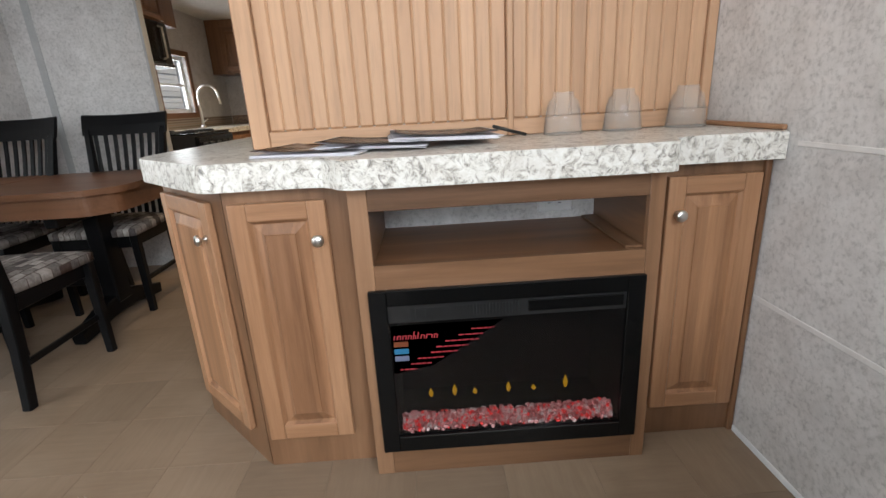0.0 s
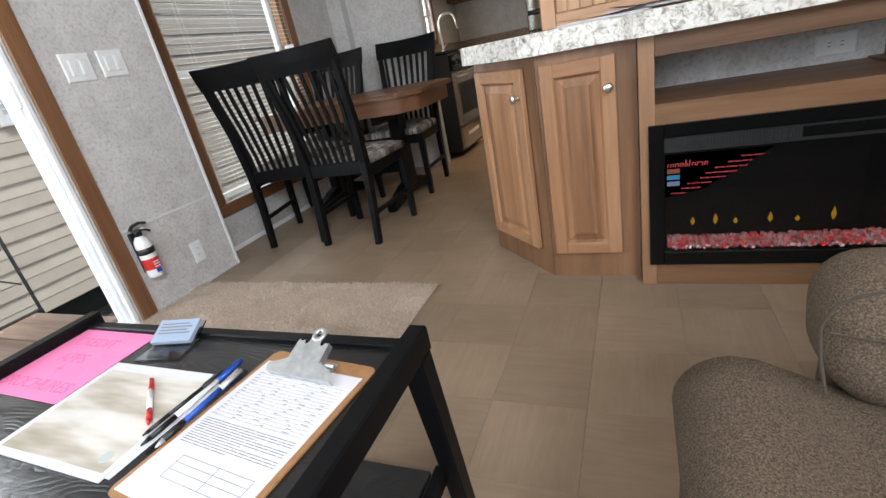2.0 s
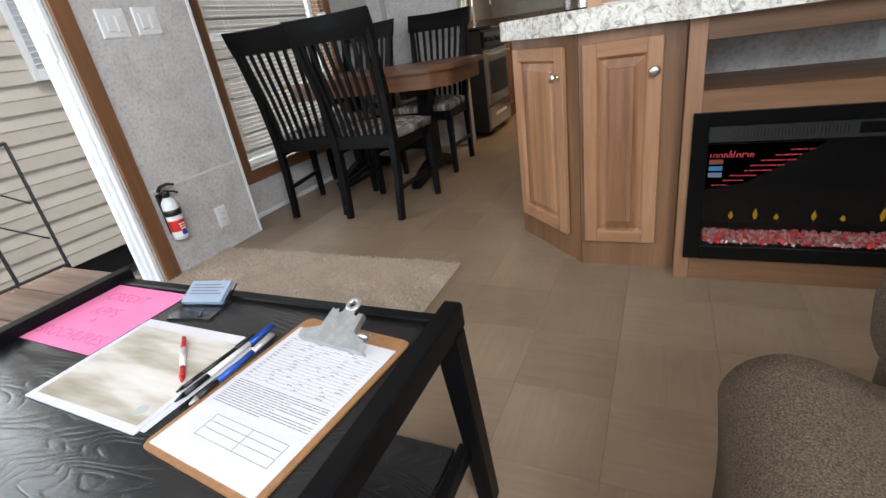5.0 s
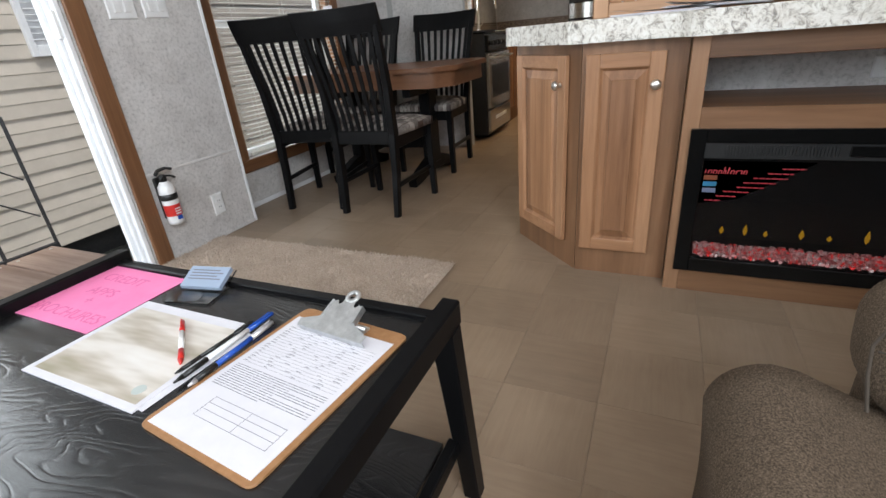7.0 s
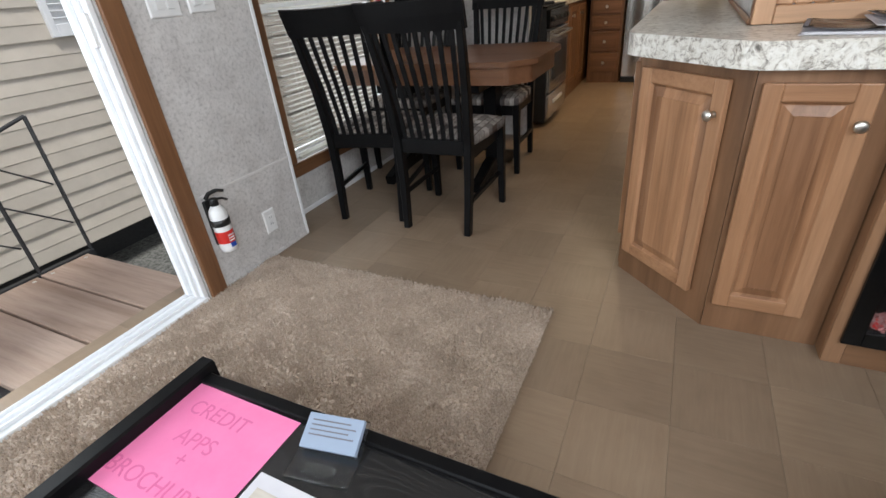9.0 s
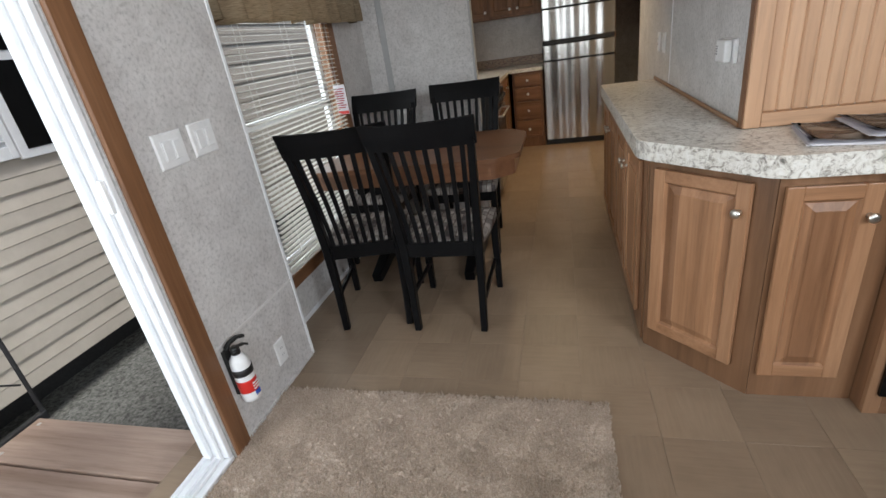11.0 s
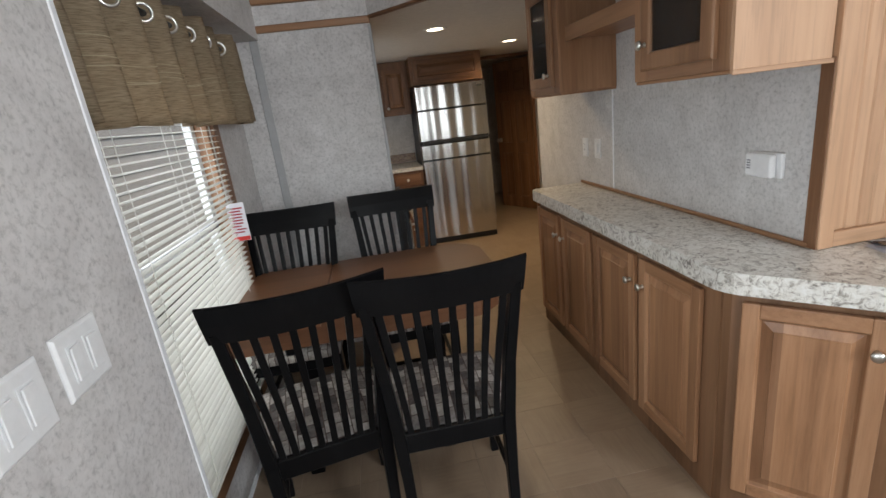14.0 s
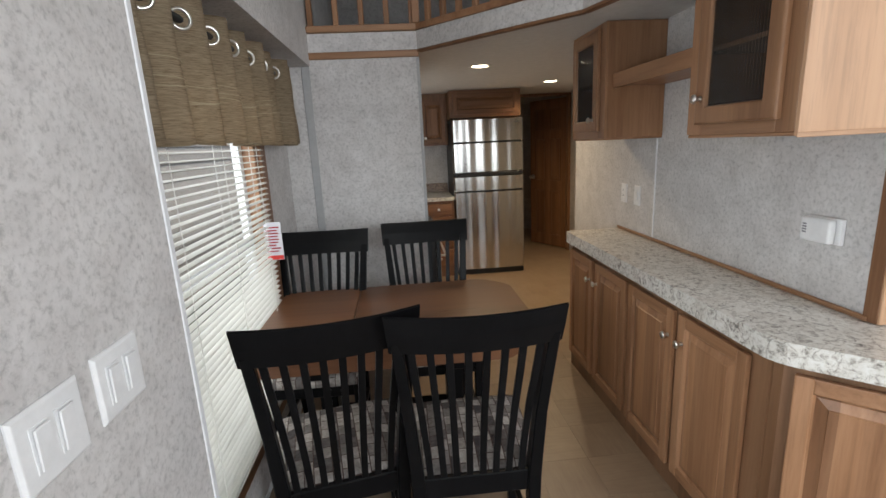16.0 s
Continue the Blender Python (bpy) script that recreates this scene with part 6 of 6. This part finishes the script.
def shutter(y0, y1):
    s = part("shutter", B(HX - 0.005, HX + 0.012, y0, y1, 1.02, 2.28, 0.003), white_vinyl, hs, "white louvred shutter")
    for a, b in ((y0, y0 + 0.045), (y1 - 0.045, y1)):
        part("shutter_stile", B(HX + 0.012, HX + 0.03, a, b, 1.02, 2.28, 0.003), white_vinyl, s)
    for z0, z1 in ((1.02, 1.10), (1.61, 1.69), (2.20, 2.28)):
        part("shutter_rail", B(HX + 0.012, HX + 0.03, y0 + 0.045, y1 - 0.045, z0, z1, 0.003), white_vinyl, s)
    for z0, z1 in ((1.10, 1.61), (1.69, 2.20)):
        for k in range(12):
            z = z0 + (k + 0.5) * (z1 - z0) / 12
            part("louvre", turn(B(-0.004, 0.004, y0 + 0.046, y1 - 0.046, -0.022, 0.022), pose(HX + 0.018, 0, z, 0, 28, 0)), white_vinyl, s)


shutter(1.72, 2.04)
shutter(2.92, 3.24)
dk = thing("deck", (-3.25, 0.5, -0.75), "weathered brown plank landing with dark gaps", "deck", kind="structure")
for y0, y1 in ((0.662, 0.925), (0.395, 0.648), (0.105, 0.381)):
    b = part("plank", B(-3.79, -2.56, y0, y1, -0.158, -0.12, 0.004), deck_m, dk)
    for x in (-3.74, -2.62):
        for y in (y0 + 0.04, y1 - 0.04):
            part("screw", lathe([(0.011, 0), (0.009, 0.003), (0.002, 0.0035)], 10, (x, y, -0.1205)), chrome, b, "screw head")
for x in (-3.78, -2.72):
    part("joist", B(x - 0.02, x + 0.02, 0.10, 0.93, -0.25, -0.159, 0.003), iron, dk)
for y in (0.10, 0.93):
    part("beam", B(-3.79, -2.70, y - 0.018, y + 0.018, -0.25, -0.165, 0.003), iron, dk)
for x in (-3.75, -2.75):
    for y in (0.14, 0.89):
        part("leg", B(x - 0.02, x + 0.02, y - 0.02, y + 0.02, -0.75, -0.25, 0.003), iron, dk)
rl = thing("handrail", (-3.81, 0.65, -0.14), "thin dark metal folding handrail beside the landing", "railing")
part("edge_angle", B(-3.83, -3.795, 0.0, 0.97, -0.16, -0.112, 0.002), iron, rl)
for y, z1 in ((0.962, 0.69), (0.672, 0.60), (0.38, 0.51)):
    part("post", tube([(-3.81, y, -0.16), (-3.81, y + 0.003, z1)], 0.011, 8), iron, rl)
part("top_bar", tube([(-3.81, 0.966, 0.69), (-3.81, 0.675, 0.60), (-3.81, 0.383, 0.51)], 0.010, 8), iron, rl)
part("cross_bar", tube([(-3.81, 0.94, 0.316), (-3.81, 0.655, 0.543)], 0.005, 6), iron, rl)
part("cross_bar", tube([(-3.81, 0.94, 0.077), (-3.81, 0.655, 0.303)], 0.005, 6), iron, rl)
part("brace", tube([(-3.81, 0.655, 0.303), (-3.81, 0.38, 0.06)], 0.008, 6), iron, rl)
part("cross_bar", tube([(-3.81, 0.655, 0.05), (-3.81, 0.38, 0.28)], 0.005, 6), iron, rl)

# ---- carpet ----
cp = tagged(new("carpet"), "beige looped-pile carpet inset by the patio door", "carpet", kind="structure")
cp.location = (-1.7, 0.0, 0)
X0, X1, Y0, Y1 = -2.405, -1.018, -1.3, 1.088
NX, NY = 150, 250
xs, ys = np.linspace(X0, X1, NX), np.linspace(Y0, Y1, NY)
gx, gy = np.meshgrid(xs, ys, indexing="ij")
rng = np.random.default_rng(3)
gz = 0.009 + rng.normal(0, 0.0016, gx.shape)
for ax in (0, -1):
    gz[ax, :] = 0.0
    gz[:, ax] = 0.0
verts = np.stack([gx + 1.7, gy, gz], -1).reshape(-1, 3)
idx = np.arange(NX * NY).reshape(NX, NY)
faces = np.stack([idx[:-1, :-1], idx[1:, :-1], idx[1:, 1:], idx[:-1, 1:]], -1).reshape(-1, 4)
me = bpy.data.meshes.new("backing")
me.from_pydata(verts.tolist(), [], faces.tolist())
me.materials.append(carpet_m)
o = new("backing", me)
o.parent = cp
NT = 65000
tx = rng.uniform(X0 + 0.004, X1 + 0.003, NT)
ty = Y1 + 0.006 - (Y1 - (-0.35)) * rng.uniform(0, 1, NT) ** 1.0
a, lean, r, h = rng.uniform(0, 2 * np.pi, NT), rng.uniform(0, 0.009, NT), rng.uniform(0.0028, 0.0048, NT), rng.uniform(0.010, 0.022, NT)
pile = 1 + 0.2 * np.sin(tx * 21 + 2 * np.sin(ty * 9)) * np.sin(ty * 17 + 1.7 * np.sin(tx * 7))
h = h * pile
base = np.stack([tx + 1.7, ty, np.full(NT, 0.002)], -1)
vs = []
for k in range(3):
    ang = a + k * 2 * np.pi / 3
    vs.append(base + np.stack([r * np.cos(ang), r * np.sin(ang), 0.004 * np.ones(NT)], -1))
tip = base + np.stack([lean * np.cos(a * 3), lean * np.sin(a * 3), h], -1)
allv = np.stack(vs + [tip], 1).reshape(-1, 3)
i0 = np.arange(NT)[:, None] * 4
fc_ = np.concatenate([i0 + np.array([[0, 1, 3]]), i0 + np.array([[1, 2, 3]]), i0 + np.array([[2, 0, 3]])], 0)
me = bpy.data.meshes.new("pile")
me.from_pydata(allv.tolist(), [], fc_.tolist())
me.materials.append(carpet_m)
o = new("pile", me)
o.parent = cp
tagged(o, "loose beige carpet tufts", kind="stuff")

# ---- floor tiles ----
fl_ = tagged(new("floor"), "tan vinyl floor tiles with alternating streaked grain", "floor", kind="structure")
T = 0.256
TXP, TYP = -0.343, 0.437
def tile_mesh(name, z):
    me = bpy.data.meshes.new(name)
    bm = B(-T / 2 + 0.0003, T / 2 - 0.0003, -T / 2 + 0.0003, T / 2 - 0.0003, -0.006, 0)
    topf = [f for f in bm.faces if f.normal.z > 0.9]
    bmesh.ops.bevel(bm, geom=[e for f in topf for e in f.edges], offset=0.0004, segments=1, affect="EDGES")
    bm.to_mesh(me)
    bm.free()
    me.materials.append(tile_m)
    return me
tm = tile_mesh("tile", 0)
count, rest = 0, bmesh.new()
spots = []
for i in range(-10, 8):
    for j in range(-13, 32):
        x, y = TXP + (i + 0.5) * T, TYP + (j + 0.5) * T
        if x - T / 2 > 1.0 or x + T / 2 < -2.62 or y > 8.1 or y < -2.6:
            continue
        if x > X0 and x < X1 - 0.13 and Y0 < y < Y1 - 0.13:
            continue
        spots.append((x, y, i + j))
spots.sort(key=lambda s: (s[0] + 0.9) ** 2 + (s[1] - 1.1) ** 2)
for x, y, k in spots:
    m = pose(x, y, 0, 0, 0, 90 * (k % 2))
    if count < 300:
        o = new("tile", tm)
        o.parent = fl_
        o.matrix_local = m
        count += 1
    else:
        t = bmesh.new()
        t.from_mesh(tm)
        add(rest, turn(t, m))
o = part("far_tiles", rest, tile_m, fl_)
tagged(o, "tan vinyl floor tiles", kind="stuff")
